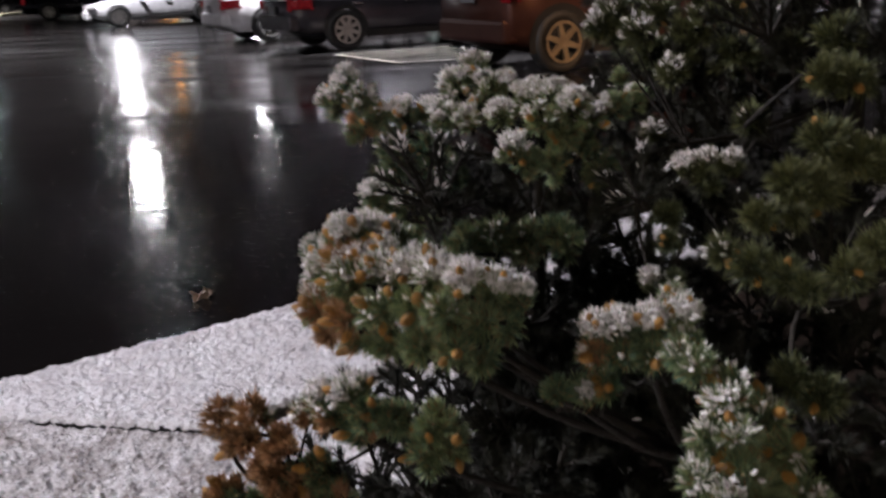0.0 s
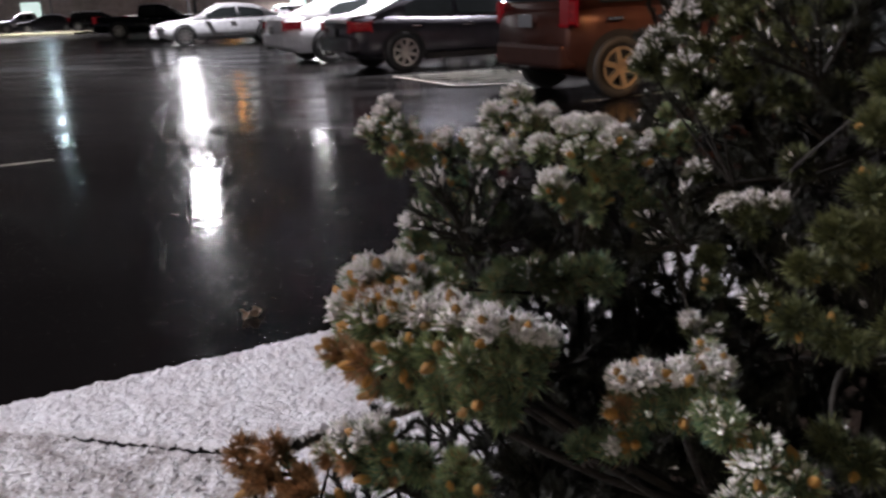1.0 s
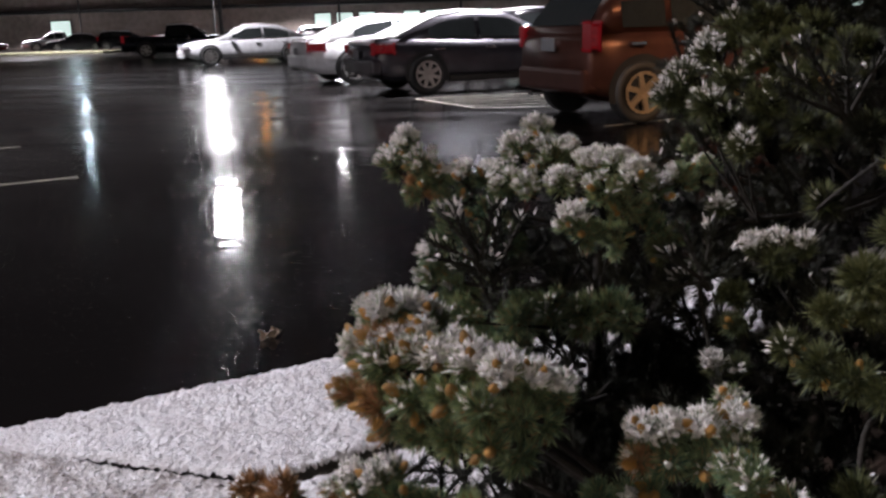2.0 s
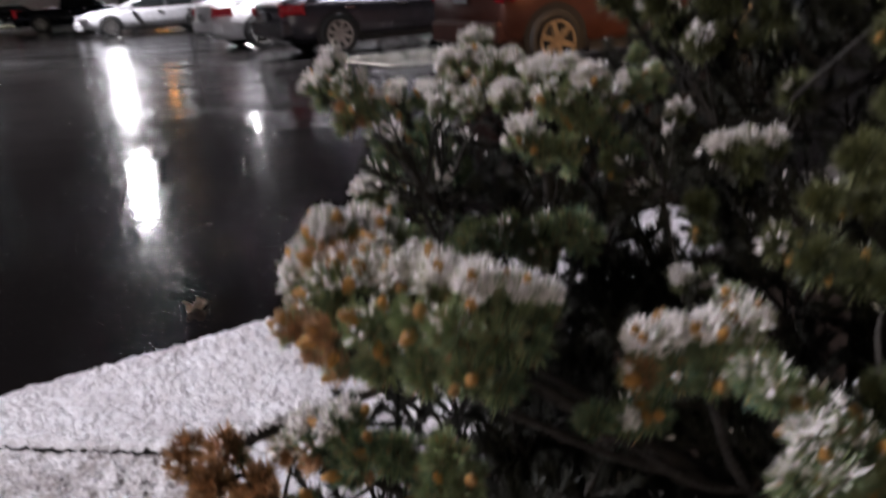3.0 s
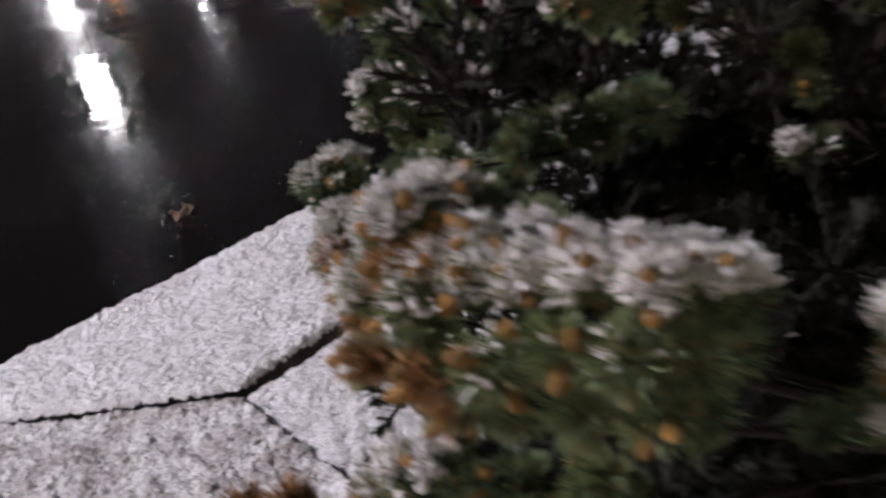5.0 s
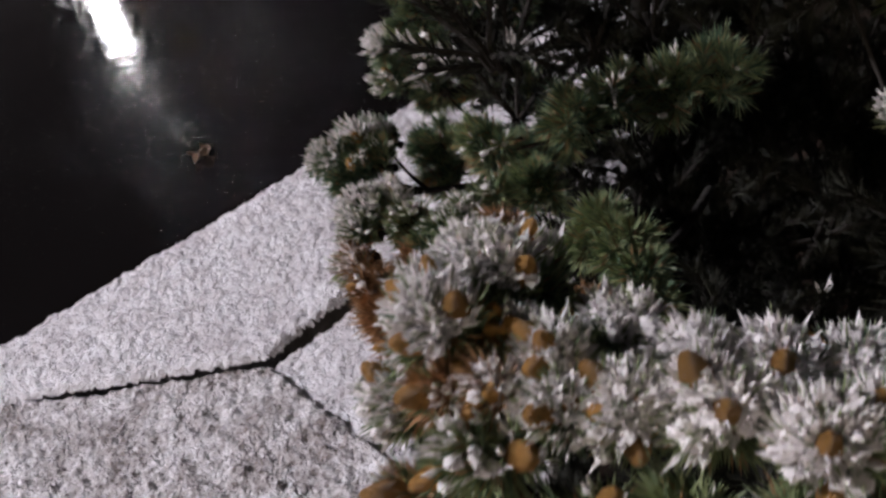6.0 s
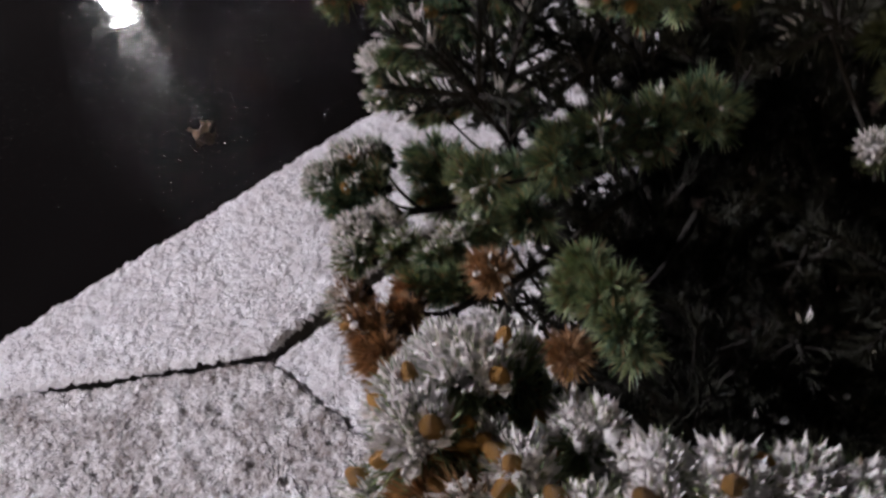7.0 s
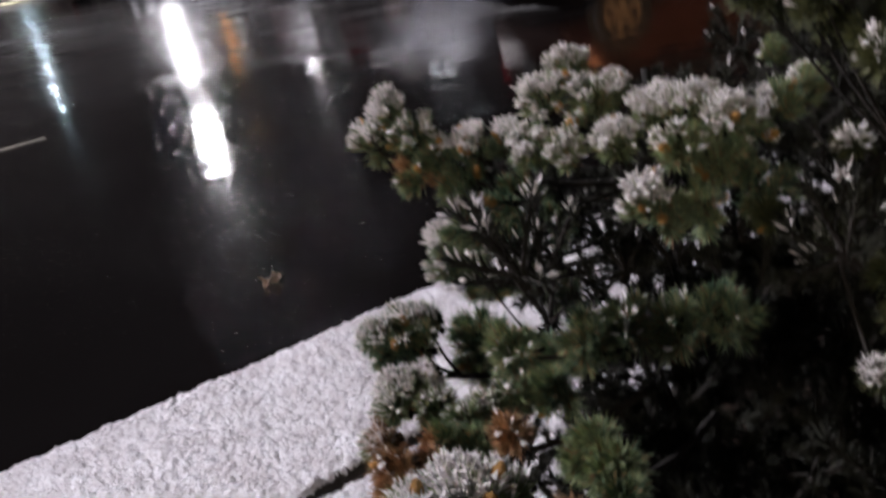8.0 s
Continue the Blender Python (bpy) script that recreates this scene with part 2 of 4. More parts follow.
def inside(x, y, sides):
    """The least distance to the sides, each a point, an inward normal and an inset."""
    d = np.full_like(x, 9.0)
    for (px, py), (nx, ny), inset in sides:
        gap = inset * np.clip((x - 0.24) / 0.10, -0.5, 1.0) if inset > 0 else inset
        d = np.minimum(d, (x - px) * nx + (y - py) * ny - gap)
    return d


def rough_noise(x, y, cell, seed):
    """Smooth value noise on a grid of random heights."""
    rng = np.random.default_rng(seed)
    table = rng.random((512, 512))
    gx, gy = x / cell, y / cell
    ix, iy = np.floor(gx).astype(int), np.floor(gy).astype(int)
    fx, fy = gx - ix, gy - iy
    fx, fy = fx * fx * (3 - 2 * fx), fy * fy * (3 - 2 * fy)
    at = lambda a, b: table[a % 512, b % 512]
    return (at(ix, iy) * (1 - fx) + at(ix + 1, iy) * fx) * (1 - fy) + (at(ix, iy + 1) * (1 - fx) + at(ix + 1, iy + 1) * fx) * fy


def snow_patch(name, bounds, step, sides, top, drop, grain, label, seed, mat=SNOW, soft_rim=0.009):
    x0, x1, y0, y1 = bounds
    xs, ys = np.arange(x0, x1, step), np.arange(y0, y1, step)
    x, y = np.meshgrid(xs, ys)
    rng = np.random.default_rng(seed)
    jx, jy = x + rng.uniform(-0.3, 0.3, x.shape) * step, y + rng.uniform(-0.3, 0.3, x.shape) * step
    d = inside(jx, jy, sides) + (rough_noise(jx, jy, 0.022, seed + 5) - 0.5) * 0.005
    # the rim follows the edge: points just outside are drawn in onto it
    e = 0.0005
    gx, gy = (inside(jx + e, jy, sides) - inside(jx - e, jy, sides)) / (2 * e), (inside(jx, jy + e, sides) - inside(jx, jy - e, sides)) / (2 * e)
    out = np.minimum(d, 0)
    keep = d > -step * 1.05
    jx, jy = jx - out * gx, jy - out * gy
    round_off = np.clip(d / soft_rim, 0, 1)
    z = top - drop * (1 - np.sqrt(1 - (1 - round_off) ** 2))
    z = z + grain * (rough_noise(jx, jy, 0.0060, seed) - 0.5) + rng.normal(0, grain * 0.20, x.shape) + grain * 0.35 * (rough_noise(jx, jy, 0.013, seed + 1) - 0.5) + 0.003 * (rough_noise(jx, jy, 0.11, seed + 2) - 0.5)
    index = -np.ones(x.shape, int)
    index[keep] = np.arange(keep.sum())
    verts = np.stack([jx[keep], jy[keep], z[keep]], 1)
    q = np.stack([index[:-1, :-1], index[:-1, 1:], index[1:, 1:], index[1:, :-1]], -1).reshape(-1, 4)
    faces = q[(q >= 0).all(1)]
    ob = raw(name, verts.tolist(), faces.tolist(), mat, smooth=True)
    return tagged(ob, label, "snow", kind="stuff")


def inward(d, towards):
    nrm = Vector((-d[1], d[0])).normalized()
    return nrm if nrm.dot(Vector(towards)) > 0 else -nrm


MID_A, MID_B, MID_C = Vector((0.40, 2.45)) - CORNER, Vector((0.3, 1.9)) - CORNER, Vector((1.1, 2.25)) - CORNER
side_lot = (EDGE_P, inward(EDGE_D, (0.4, -0.6)), -0.002)
kerb_sides = [side_lot, (CORNER, inward(ON_LEFT, MID_A), 0.0045), (CORNER, inward(ON_RIGHT, MID_A), 0.004)]
walk_sides = [side_lot, (CORNER, inward(ON_LEFT, MID_B), 0.0045), (CORNER, inward(ON_FRONT, MID_B), -0.002)]
bed_sides = [((0.835, 2.0), (-0.90, 0.43), 0.0), (CORNER, inward(ON_RIGHT, MID_C), 0.009), (CORNER, inward(ON_FRONT, MID_C), -0.003)]
snow_patch("kerb_snow", (-0.1, 1.45, 2.2, 3.4), 0.0031, kerb_sides, TOP + 0.010, 0.009, 0.0052, "thin granular white snow on the concrete edge", 11)
snow_patch("walkway_snow", (-0.1, 0.95, 1.5, 2.45), 0.0031, walk_sides, TOP + 0.006, 0.012, 0.0066, "coarse granular snow on the walkway slab", 21, THIN_SNOW)
snow_patch("bed_snow", (0.5, 1.1, 1.7, 2.75), 0.0035, bed_sides, TOP - 0.001, 0.008, 0.0055, "patchy snow on the planting bed", 31)
outer_west = [side_lot, ((-0.09, 0), (-1, 0), -0.012)]
snow_patch("walkway_snow", (-4.0, -0.05, -0.5, 2.5), 0.02, outer_west, TOP + 0.007, 0.014, 0.006, "coarse granular snow on the walkway slab", 41, THIN_SNOW)
outer_south = [((0, 1.505), (0, -1), -0.010), (CORNER, inward(ON_FRONT, MID_B), -0.002), ((-0.085, 0), (1, 0), -0.01)]
snow_patch("walkway_snow", (-0.1, 1.9, -0.5, 1.55), 0.02, outer_south, TOP + 0.005, 0.014, 0.006, "coarse granular snow on the walkway slab", 51, THIN_SNOW)


# ---- parking bay lines ----
def stripe(a, b, width, name="bay_line"):
    a, b = Vector(a), Vector(b)
    u = (b - a).normalized()
    w = Vector((-u.y, u.x)) * width / 2
    n = max(2, int((b - a).length / 0.12))
    rng = random.Random(int(a.x * 100))
    verts, faces = [], []
    for i in range(n + 1):
        p = a + (b - a) * i / n
        for s in (-1, 1):
            e = p + w * s * rng.uniform(0.8, 1.05)
            verts.append((e.x, e.y, 0.004))
    for i in range(n):
        faces.append((2 * i, 2 * i + 2, 2 * i + 3, 2 * i + 1))
    return tagged(raw(name, verts, faces, LINE), "worn pale parking line on wet asphalt", "road marking", "parking lines", "structure")


BAY = Vector((math.cos(radians(36)), math.sin(radians(36))))
for start, length in (((1.72, 10.72), 5.0), ((-3.42, 7.22), 0.95), ((-5.6, 8.8), 1.6)):
    stripe(start, Vector(start) + BAY * length, 0.10)
hatch = [Vector((-0.85, 14.95)), Vector((0.2, 13.12)), Vector((1.3, 13.25)), Vector((1.1, 15.6))]
for a, b in zip(hatch, hatch[1:] + hatch[:1]):
    stripe(a, b, 0.07, "hatch_line")
for i in range(1, 5):
    k = i / 5
    stripe(hatch[0].lerp(hatch[1], k), hatch[3].lerp(hatch[2], k), 0.05, "hatch_line")


# ---- cars ----
def loft(rings):
    """Verts and faces of rings joined one to the next, closed at both ends."""
    k = len(rings[0])
    verts = [v for ring in rings for v in ring]
    faces = [(i * k + j, i * k + (j + 1) % k, (i + 1) * k + (j + 1) % k, (i + 1) * k + j) for i in range(len(rings) - 1) for j in range(k)]
    faces += [tuple(range(k))[::-1], tuple(range((len(rings) - 1) * k, len(rings) * k))]
    return verts, faces


def rim_mesh(spokes, r):
    bm = bmesh.new()
    for a0, a1, depth in ((r * 0.86, r, 0.02), (0.0, r * 0.24, 0.012)):
        for k in range(24):
            p, q = 2 * math.pi * k / 24, 2 * math.pi * (k + 1) / 24
            if a0:
                bm.faces.new([bm.verts.new((s * math.cos(t), depth, s * math.sin(t))) for s, t in ((a0, p), (a1, p), (a1, q), (a0, q))])
            else:
                bm.faces.new([bm.verts.new((s * math.cos(t), depth, s * math.sin(t))) for s, t in ((0, p), (a1, p), (a1, q))])
    for k in range(spokes):
        t = 2 * math.pi * k / spokes + 0.3
        c, s = math.cos(t), math.sin(t)
        w0, w1 = r * 0.15, r * 0.11
        pts = [(r * 0.18, -w0), (r * 0.9, -w1), (r * 0.9, w1), (r * 0.18, w0)]
        top = [bm.verts.new((a * c - b * s, 0.018, a * s + b * c)) for a, b in pts]
        low = [bm.verts.new((a * c - b * s, -0.03, a * s + b * c)) for a, b in pts]
        bm.faces.new(top)
        for i in range(4):
            bm.faces.new((top[i], top[(i + 1) % 4], low[(i + 1) % 4], low[i]))
    return bm


def wheel(parent, x, side, y, r, rim_mat, spokes):
    hub = new("wheel")
    hub.parent = parent
    hub.matrix_basis = Matrix.Translation((x, y * side, r)) @ (Matrix.Identity(4) if side > 0 else pose(0, 0, 0, 0, 0, 180))
    rings = []
    for yy, rr in ((-0.2, r * 0.72), (-0.2, r * 0.95), (-0.16, r), (-0.03, r), (0.0, r * 0.95), (0.0, r * 0.72), (-0.05, r * 0.66)):
        rings.append([(rr * math.cos(2 * math.pi * k / 28), yy, rr * math.sin(2 * math.pi * k / 28)) for k in range(28)])
    v, f = loft(rings)
    raw("tyre", v, f, TYRE, hub, smooth=True)
    part("rim", rim_mesh(spokes, r * 0.68), rim_mat, hub)


def car(m, paint, label, shape, rim_mat=None, snow="roof", spokes=7, group="parked cars"):
    """A parked car. Local x is forward, y to its left; the origin is on the ground below its middle."""
    T, L, W, belt, roof, base, arch, r, deck = shape["tail"], shape["L"] / 2, shape["W"] / 2, shape["belt"], shape["roof"], shape["base"] / 2, shape["arch"], shape["r"], shape["deck"]
    ob = empty(shape["name"], m, label, "car", group)
    rings = []
    for x, top, wide in deck:
        low = 0.22 if -T + 0.15 < x < L - 0.15 else 0.34
        w = W * wide
        half = [(w * 0.90, low), (w * 0.985, low + 0.12), (w, low + (top - low) * 0.45), (w * 0.985, low + (top - low) * 0.78), (w * 0.93, top - 0.03), (w * 0.80, top), (w * 0.4, top + 0.012)]
        rings.append([(x, yy, zz) for yy, zz in half] + [(x, -yy, zz) for yy, zz in half[::-1]])
    v, f = loft(rings)
    raw("body", v, f, paint, ob, smooth=True)
    # cabin
    wb = W * 0.93

    def side_y(x, z):
        return wb - max(0.0, z - belt) * shape["lean"]

    crings = []
    for x, z in roof:
        wt = side_y(x, z)
        zl = min(z, belt) - 0.03
        crings.append([(x, wb, zl), (x, wt + 0.01, max(zl, z - 0.05)), (x, wt * 0.9, z), (x, 0, z + 0.015), (x, -wt * 0.9, z), (x, -wt - 0.01, max(zl, z - 0.05)), (x, -wb, zl)])
    v, f = loft(crings)
    raw("cabin", v, f, paint, ob, smooth=True)
    # side windows: the profile inset, cut by the pillars
    xs0, xs1 = roof[0][0], roof[-1][0]

    def roof_z(x):
        for (a, za), (b, zb) in zip(roof, roof[1:]):
            if a <= x <= b:
                return za + (zb - za) * (x - a) / max(1e-6, b - a)
        return belt

    for a, b in shape["panes"]:
        n = 8
        for side in (1, -1):
            top, low = [], []
            for i in range(n + 1):
                x = a + (b - a) * i / n
                z = max(belt + 0.05, roof_z(x) - 0.10)
                top.append((x, side * (side_y(x, z) + 0.016), z))
                low.append((x, side * (side_y(x, belt) + 0.016), belt + 0.035))
            verts = low + top
            faces = [(i, i + 1, n + 2 + i, n + 1 + i) if side < 0 else (n + 1 + i, n + 2 + i, i + 1, i) for i in range(n)]
            raw("side_window", verts, faces, GLASS, ob, "dark wet side window")
    for (x0, z0), (x1, z1), name in ((roof[0], roof[1], "rear_window"), (roof[-1], roof[-2], "windscreen")):
        c, d = Vector((x0, 0, z0)), Vector((x1, 0, z1))
        out = Vector((-(z1 - z0), 0, x1 - x0)).normalized()
        if out.x * (x0 - x1) < 0 and abs(out.x) > 0.1:
            out = -out
        if out.z < 0 and abs(out.z) > 0.3:
            out = -out
        p0, p1 = c.lerp(d, 0.14) + out * 0.02, c.lerp(d, 0.92) + out * 0.02
        w0, w1 = side_y(x0, p0.z) * 0.88, side_y(x1, p1.z) * 0.86
        raw(name, [(p0.x, -w0, p0.z), (p0.x, w0, p0.z), (p1.x, w1, p1.z), (p1.x, -w1, p1.z)], [(0, 1, 2, 3)], GLASS, ob, "dark sloping window glass")
    # wheels with dark arches
    for x in (-base, base):
        for side in (1, -1):
            bm = bmesh.new()
            bmesh.ops.create_circle(bm, cap_ends=True, radius=arch, segments=28)
            for vv in bm.verts:
                vv.co = Vector((vv.co.x + x, side * (W + 0.004), max(0.23, r + vv.co.y)))
            part("wheel_arch", bm, PLASTIC, ob)
            wheel(ob, x, side, W + 0.03, r, rim_mat or ALLOY, spokes)
    # lamps, bumpers, trim
    zt = shape["lamp"]
    for side in (1, -1):
        part("tail_light", box(-T - 0.01, -T + shape["tail_deep"], side * W * 0.86, side * (W + 0.006), zt - shape["tail_high"] / 2, zt + shape["tail_high"] / 2, 0.03), TAIL, ob, "red tail light lens")
        part("headlight", box(L - 0.30, L - 0.02, side * W * 0.55, side * W * 0.97, 0.58, 0.72, 0.03), HEADLAMP, ob, "clear headlight lens")
        part("mirror", box(shape["mirror"] - 0.07, shape["mirror"] + 0.05, side * (W + 0.0), side * (W + 0.19), belt + 0.0, belt + 0.13, 0.03), paint, ob)
        for a, b in shape["panes"][:2]:
            part("door_handle", box(a + 0.06, a + 0.24, side * (W - 0.01), side * (W + 0.03), belt - 0.15, belt - 0.12, 0.01), CHROME, ob, "chrome door handle")
        part("sill", box(-base + arch, base - arch, side * (W - 0.06), side * (W + 0.012), 0.2, 0.31, 0.02), PLASTIC, ob)
    part("rear_bumper", box(-T - 0.05, -T + 0.16, -W * 0.93, W * 0.93, 0.34, 0.60, 0.05), paint, ob)
    part("front_bumper", box(L - 0.16, L + 0.05, -W * 0.90, W * 0.90, 0.26, 0.52, 0.05), paint, ob)
    part("exhaust_pipe", box(-T - 0.06, -T + 0.1, W * 0.5, W * 0.62, 0.26, 0.32, 0.02), CHROME, ob, "bright chrome exhaust tip")
    part("number_plate", box(-T - 0.062, -T - 0.05, -0.16, 0.16, zt - 0.16, zt - 0.02, 0.004), PLATE, ob, "pale plate")
    # snow on the flat tops
    def cover(profile, lift, name, k0, k1):
        rows = []
        rng = random.Random(7)
        for i in range(len(profile) - 1):
            for j in range(6):
                t = j / 6
                rows.append((profile[i][0] + (profile[i + 1][0] - profile[i][0]) * t, profile[i][1] + (profile[i + 1][1] - profile[i][1]) * t))
        rows.append(profile[-1][:2])
        rr = []
        for x, z in rows:
            h = lift * rng.uniform(0.92, 1.05)
            w = (side_y(x, z) if name == "roof" else W * 0.9)
            a, b = w * k0, w * k1
            rr.append([(x, a, z + 0.004), (x, b, z + h), (x, 0, z + h + 0.022), (x, -b, z + h), (x, -a, z + 0.004)])
        vv, ff = loft(rr)
        raw("snow_layer", vv, ff, SNOW, ob, "thin crust of fresh snow", True)

    if snow in ("roof", "all"):
        cover([p for p in roof[1:-1]], 0.025, "roof", 0.93, 0.78)
    if snow == "all":
        cover([(x, z) for x, z, _ in deck if x < roof[0][0] + 0.1 and z > belt - 0.12], 0.03, "deck", 0.95, 0.7) if sum(1 for x, z, _ in deck if x < roof[0][0] + 0.1 and z > belt - 0.12) > 1 else None
        cover([(x, z) for x, z, _ in deck if x > roof[-1][0] - 0.1 and z > belt - 0.25], 0.03, "deck", 0.95, 0.7)
        cover([roof[0], roof[1]], 0.03, "roof", 0.90, 0.75)
    return ob


def paint(name, colour, rough=0.25, metal=0.5):
    return material(name, colour, rough, metal, vary=0.25, scale=6, bump=0.0006, bump_scale=140)


SEDAN = dict(name="sedan", L=4.70, tail=2.27, W=1.80, belt=0.87, base=2.74, arch=0.385, r=0.33, lean=0.36, lamp=0.76, tail_deep=0.34, tail_high=0.14, mirror=0.72, tall=False,
             deck=[(-2.27, 0.82, 0.82), (-2.20, 0.91, 0.91), (-1.95, 0.93, 0.96), (-1.5, 0.92, 0.99), (-0.6, 0.88, 1.0), (0.5, 0.87, 1.0), (1.1, 0.85, 0.99), (1.8, 0.78, 0.96), (2.2, 0.68, 0.88), (2.35, 0.55, 0.72)],
             roof=[(-1.88, 0.91), (-1.05, 1.27), (-0.45, 1.34), (0.15, 1.31), (1.15, 0.86)], panes=[(-1.30, -0.46), (-0.38, 0.62)])
SUV = dict(name="suv", L=4.30, tail=1.96, W=1.72, belt=0.99, base=2.64, arch=0.41, r=0.335, lean=0.20, lamp=0.94, tail_deep=0.11, tail_high=0.26, mirror=1.0, tall=True,
           deck=[(-1.96, 0.90, 0.92), (-1.89, 0.99, 0.97), (-1.5, 1.0, 1.0), (0.5, 0.99, 1.0), (1.2, 0.96, 0.99), (1.8, 0.88, 0.97), (2.07, 0.80, 0.92), (2.15, 0.62, 0.85)],
           roof=[(-1.92, 0.99), (-1.62, 1.38), (-1.0, 1.44), (0.0, 1.43), (0.40, 1.40), (1.25, 0.96)], panes=[(-1.54, -1.00), (-0.92, -0.12), (-0.04, 0.82)])
PICKUP = dict(name="pickup_truck", L=5.4, tail=2.7, W=1.86, belt=1.0, base=3.2, arch=0.44, r=0.37, lean=0.25, lamp=0.9, tail_deep=0.14, tail_high=0.3, mirror=0.9, tall=True,
              deck=[(-2.7, 0.98, 0.95), (-2.6, 1.02, 1.0), (-0.75, 1.02, 1.0), (0.9, 1.0, 1.0), (1.6, 0.97, 0.98), (2.5, 0.9, 0.93), (2.7, 0.7, 0.85)],
              roof=[(-0.72, 1.0), (-0.55, 1.52), (0.2, 1.55), (0.55, 1.51), (1.25, 0.98)], panes=[(-0.45, 0.15), (0.23, 0.85)])


def parked(x, y, heading):
    return pose(x, y, 0, 0, 0, heading)


def by_wheel(shape, wx, wy, heading, rear=True, side=-1):
    """The pose that puts the named wheel on the ground point (wx, wy)."""
    a = radians(heading)
    f, l = Vector((math.cos(a), math.sin(a))), Vector((-math.sin(a), math.cos(a)))
    c = Vector((wx, wy)) + f * (shape["base"] / 2 if rear else -shape["base"] / 2) - l * (side * shape["W"] / 2)
    return parked(c.x, c.y, heading)


GOLD = material("bronze_rim", (0.55, 0.40, 0.24), 0.35, 0.8, vary=0.3)
car(by_wheel(SUV, 2.13, 10.95, 26), paint("maroon_paint", (0.085, 0.034, 0.025), 0.3), "maroon suv with bronze wheels, snow on its roof", SUV, GOLD, "roof", 6)
car(by_wheel(SEDAN, -0.74, 15.75, 27), paint("charcoal_paint", (0.10, 0.095, 0.11), 0.25, 0.7), "charcoal sedan with red tail lights, dusted with snow", SEDAN, None, "all", 8)
car(by_wheel(SEDAN, -2.6, 18.9, 28), paint("white_paint", (0.75, 0.74, 0.76), 0.35, 0.1), "white sedan thickly covered in snow", SEDAN, None, "all", 8)
car(by_wheel(SEDAN, -9.75, 30.4, 205, False, 1), paint("silver_paint", (0.66, 0.66, 0.69), 0.3, 0.15), "silver sedan under a thin coat of snow", SEDAN, None, "all", 9)
car(by_wheel(PICKUP, -17.4, 42.6, 18), paint("navy_paint", (0.016, 0.02, 0.028), 0.25, 0.4), "dark pickup truck with snow on its cab", PICKUP, None, "roof", 6)
car(parked(1.6, 22.5, 33), paint("black_paint", (0.014, 0.014, 0.016), 0.2, 0.3), "black car parked behind the charcoal sedan", SUV, None, "roof", 7)
car(parked(-3.6, 31.5, 25), paint("pale_grey_paint", (0.55, 0.55, 0.56), 0.3, 0.2), "pale grey car covered in snow", SUV, None, "all", 7)
SHADES = [(0.6, 0.6, 0.62), (0.03, 0.045, 0.04), (0.22, 0.02, 0.02), (0.6, 0.6, 0.62), (0.09, 0.09, 0.1), (0.02, 0.02, 0.025)]
PAINTS = [paint("lot_paint", c) for c in SHADES]
rng = random.Random(4)
for i in range(17):
    shape = (SEDAN, SUV, SEDAN, PICKUP)[i % 4]
    car(parked(-48 + i * 3.5, 66 + 3.0 * math.sin(i * 1.7) + (8 if i % 3 == 0 else 0), rng.choice((25, 205)) + rng.uniform(-4, 4)), PAINTS[i % 6], "far parked car with snow on top", shape, None, "all" if i % 3 else "roof", 7, "far row of cars")
for i in range(6):
    car(parked(3.0 + i * 4.4, 38.0 + i * 2.2, 33), PAINTS[(i + 2) % 6], "parked car with snow on top, far across the lot", (SEDAN, SUV)[i % 2], None, "all" if i % 2 else "roof", 7, "far row of cars")

# ---- island, shop front, lamp posts ----
ISLAND = material("winter_grass", (0.07, 0.065, 0.035), 0.9, vary=0.5, scale=3, bump=0.02, bump_scale=30)
bm = box(-46, -27.5, 58.5, 62.5, 0, 0.16, 0.05)
tagged(part("traffic_island", bm, ISLAND), "low kerbed grass island in the lot", "traffic island", kind="structure")
FACADE = material("shop_brick", (0.30, 0.25, 0.22), 0.8, vary=0.35, scale=2)
DARK_METAL = material("dark_metal", (0.03, 0.03, 0.03), 0.45, 0.6)
SHOP = glowing("shop_window_light", (0.75, 0.92, 0.85), 0.7)
SIGN = glowing("white_sign_light", (1.0, 0.96, 0.90), 9.0)
AMBER = glowing("amber_sign_light", (1.0, 0.42, 0.08), 15.0)
RED = glowing("red_sign_light", (1.0, 0.05, 0.05), 2.2)
PALE = glowing("pale_sign_light", (0.92, 0.98, 1.0), 6.0)


def shop(x0, x1, y, high, windows, label):
    ob = empty("shop_building", Matrix.Translation(((x0 + x1) / 2, y, 0)), label, "building")
    h = (x1 - x0) / 2
    part("wall", box(-h, h, 0, 14, 0, high, 0.05), FACADE, ob)
    part("roof_edge", box(-h - 0.3, h + 0.3, -0.4, 14, high, high + 0.5, 0.05), DARK_METAL, ob)
    part("canopy", box(-h, h, -1.8, 0.0, 3.3, 3.6, 0.04), DARK_METAL, ob)
    for a, b in windows:
        w = new("shop_window")
        w.parent = ob
        part("pane", box(a, b, -0.06, -0.02, 0.7, 2.6), SHOP, w, "lit shop window pane")
        bm = bmesh.new()
        for p in ((a - 0.08, a, 0.6, 2.7), (b, b + 0.08, 0.6, 2.7), (a - 0.08, b + 0.08, 2.6, 2.7), (a - 0.08, b + 0.08, 0.6, 0.7)):
            box(p[0], p[1], -0.1, 0.0, p[2], p[3], bm=bm)
        part("window_frame", bm, DARK_METAL, w)
    return ob


shop(-90, 4, 84, 6.0, [(24 + i * 2.1, 25.5 + i * 2.1) for i in (0, 1, 2, 4, 5)] + [(39, 40.5), (42, 44), (-12, -9), (-2, 0)], "long low brick shop with a few lit windows")
shop(8, 60, 78, 8.0, [(-22, -19), (-16, -13), (-8, -6)], "tall dim brick store across the lot")


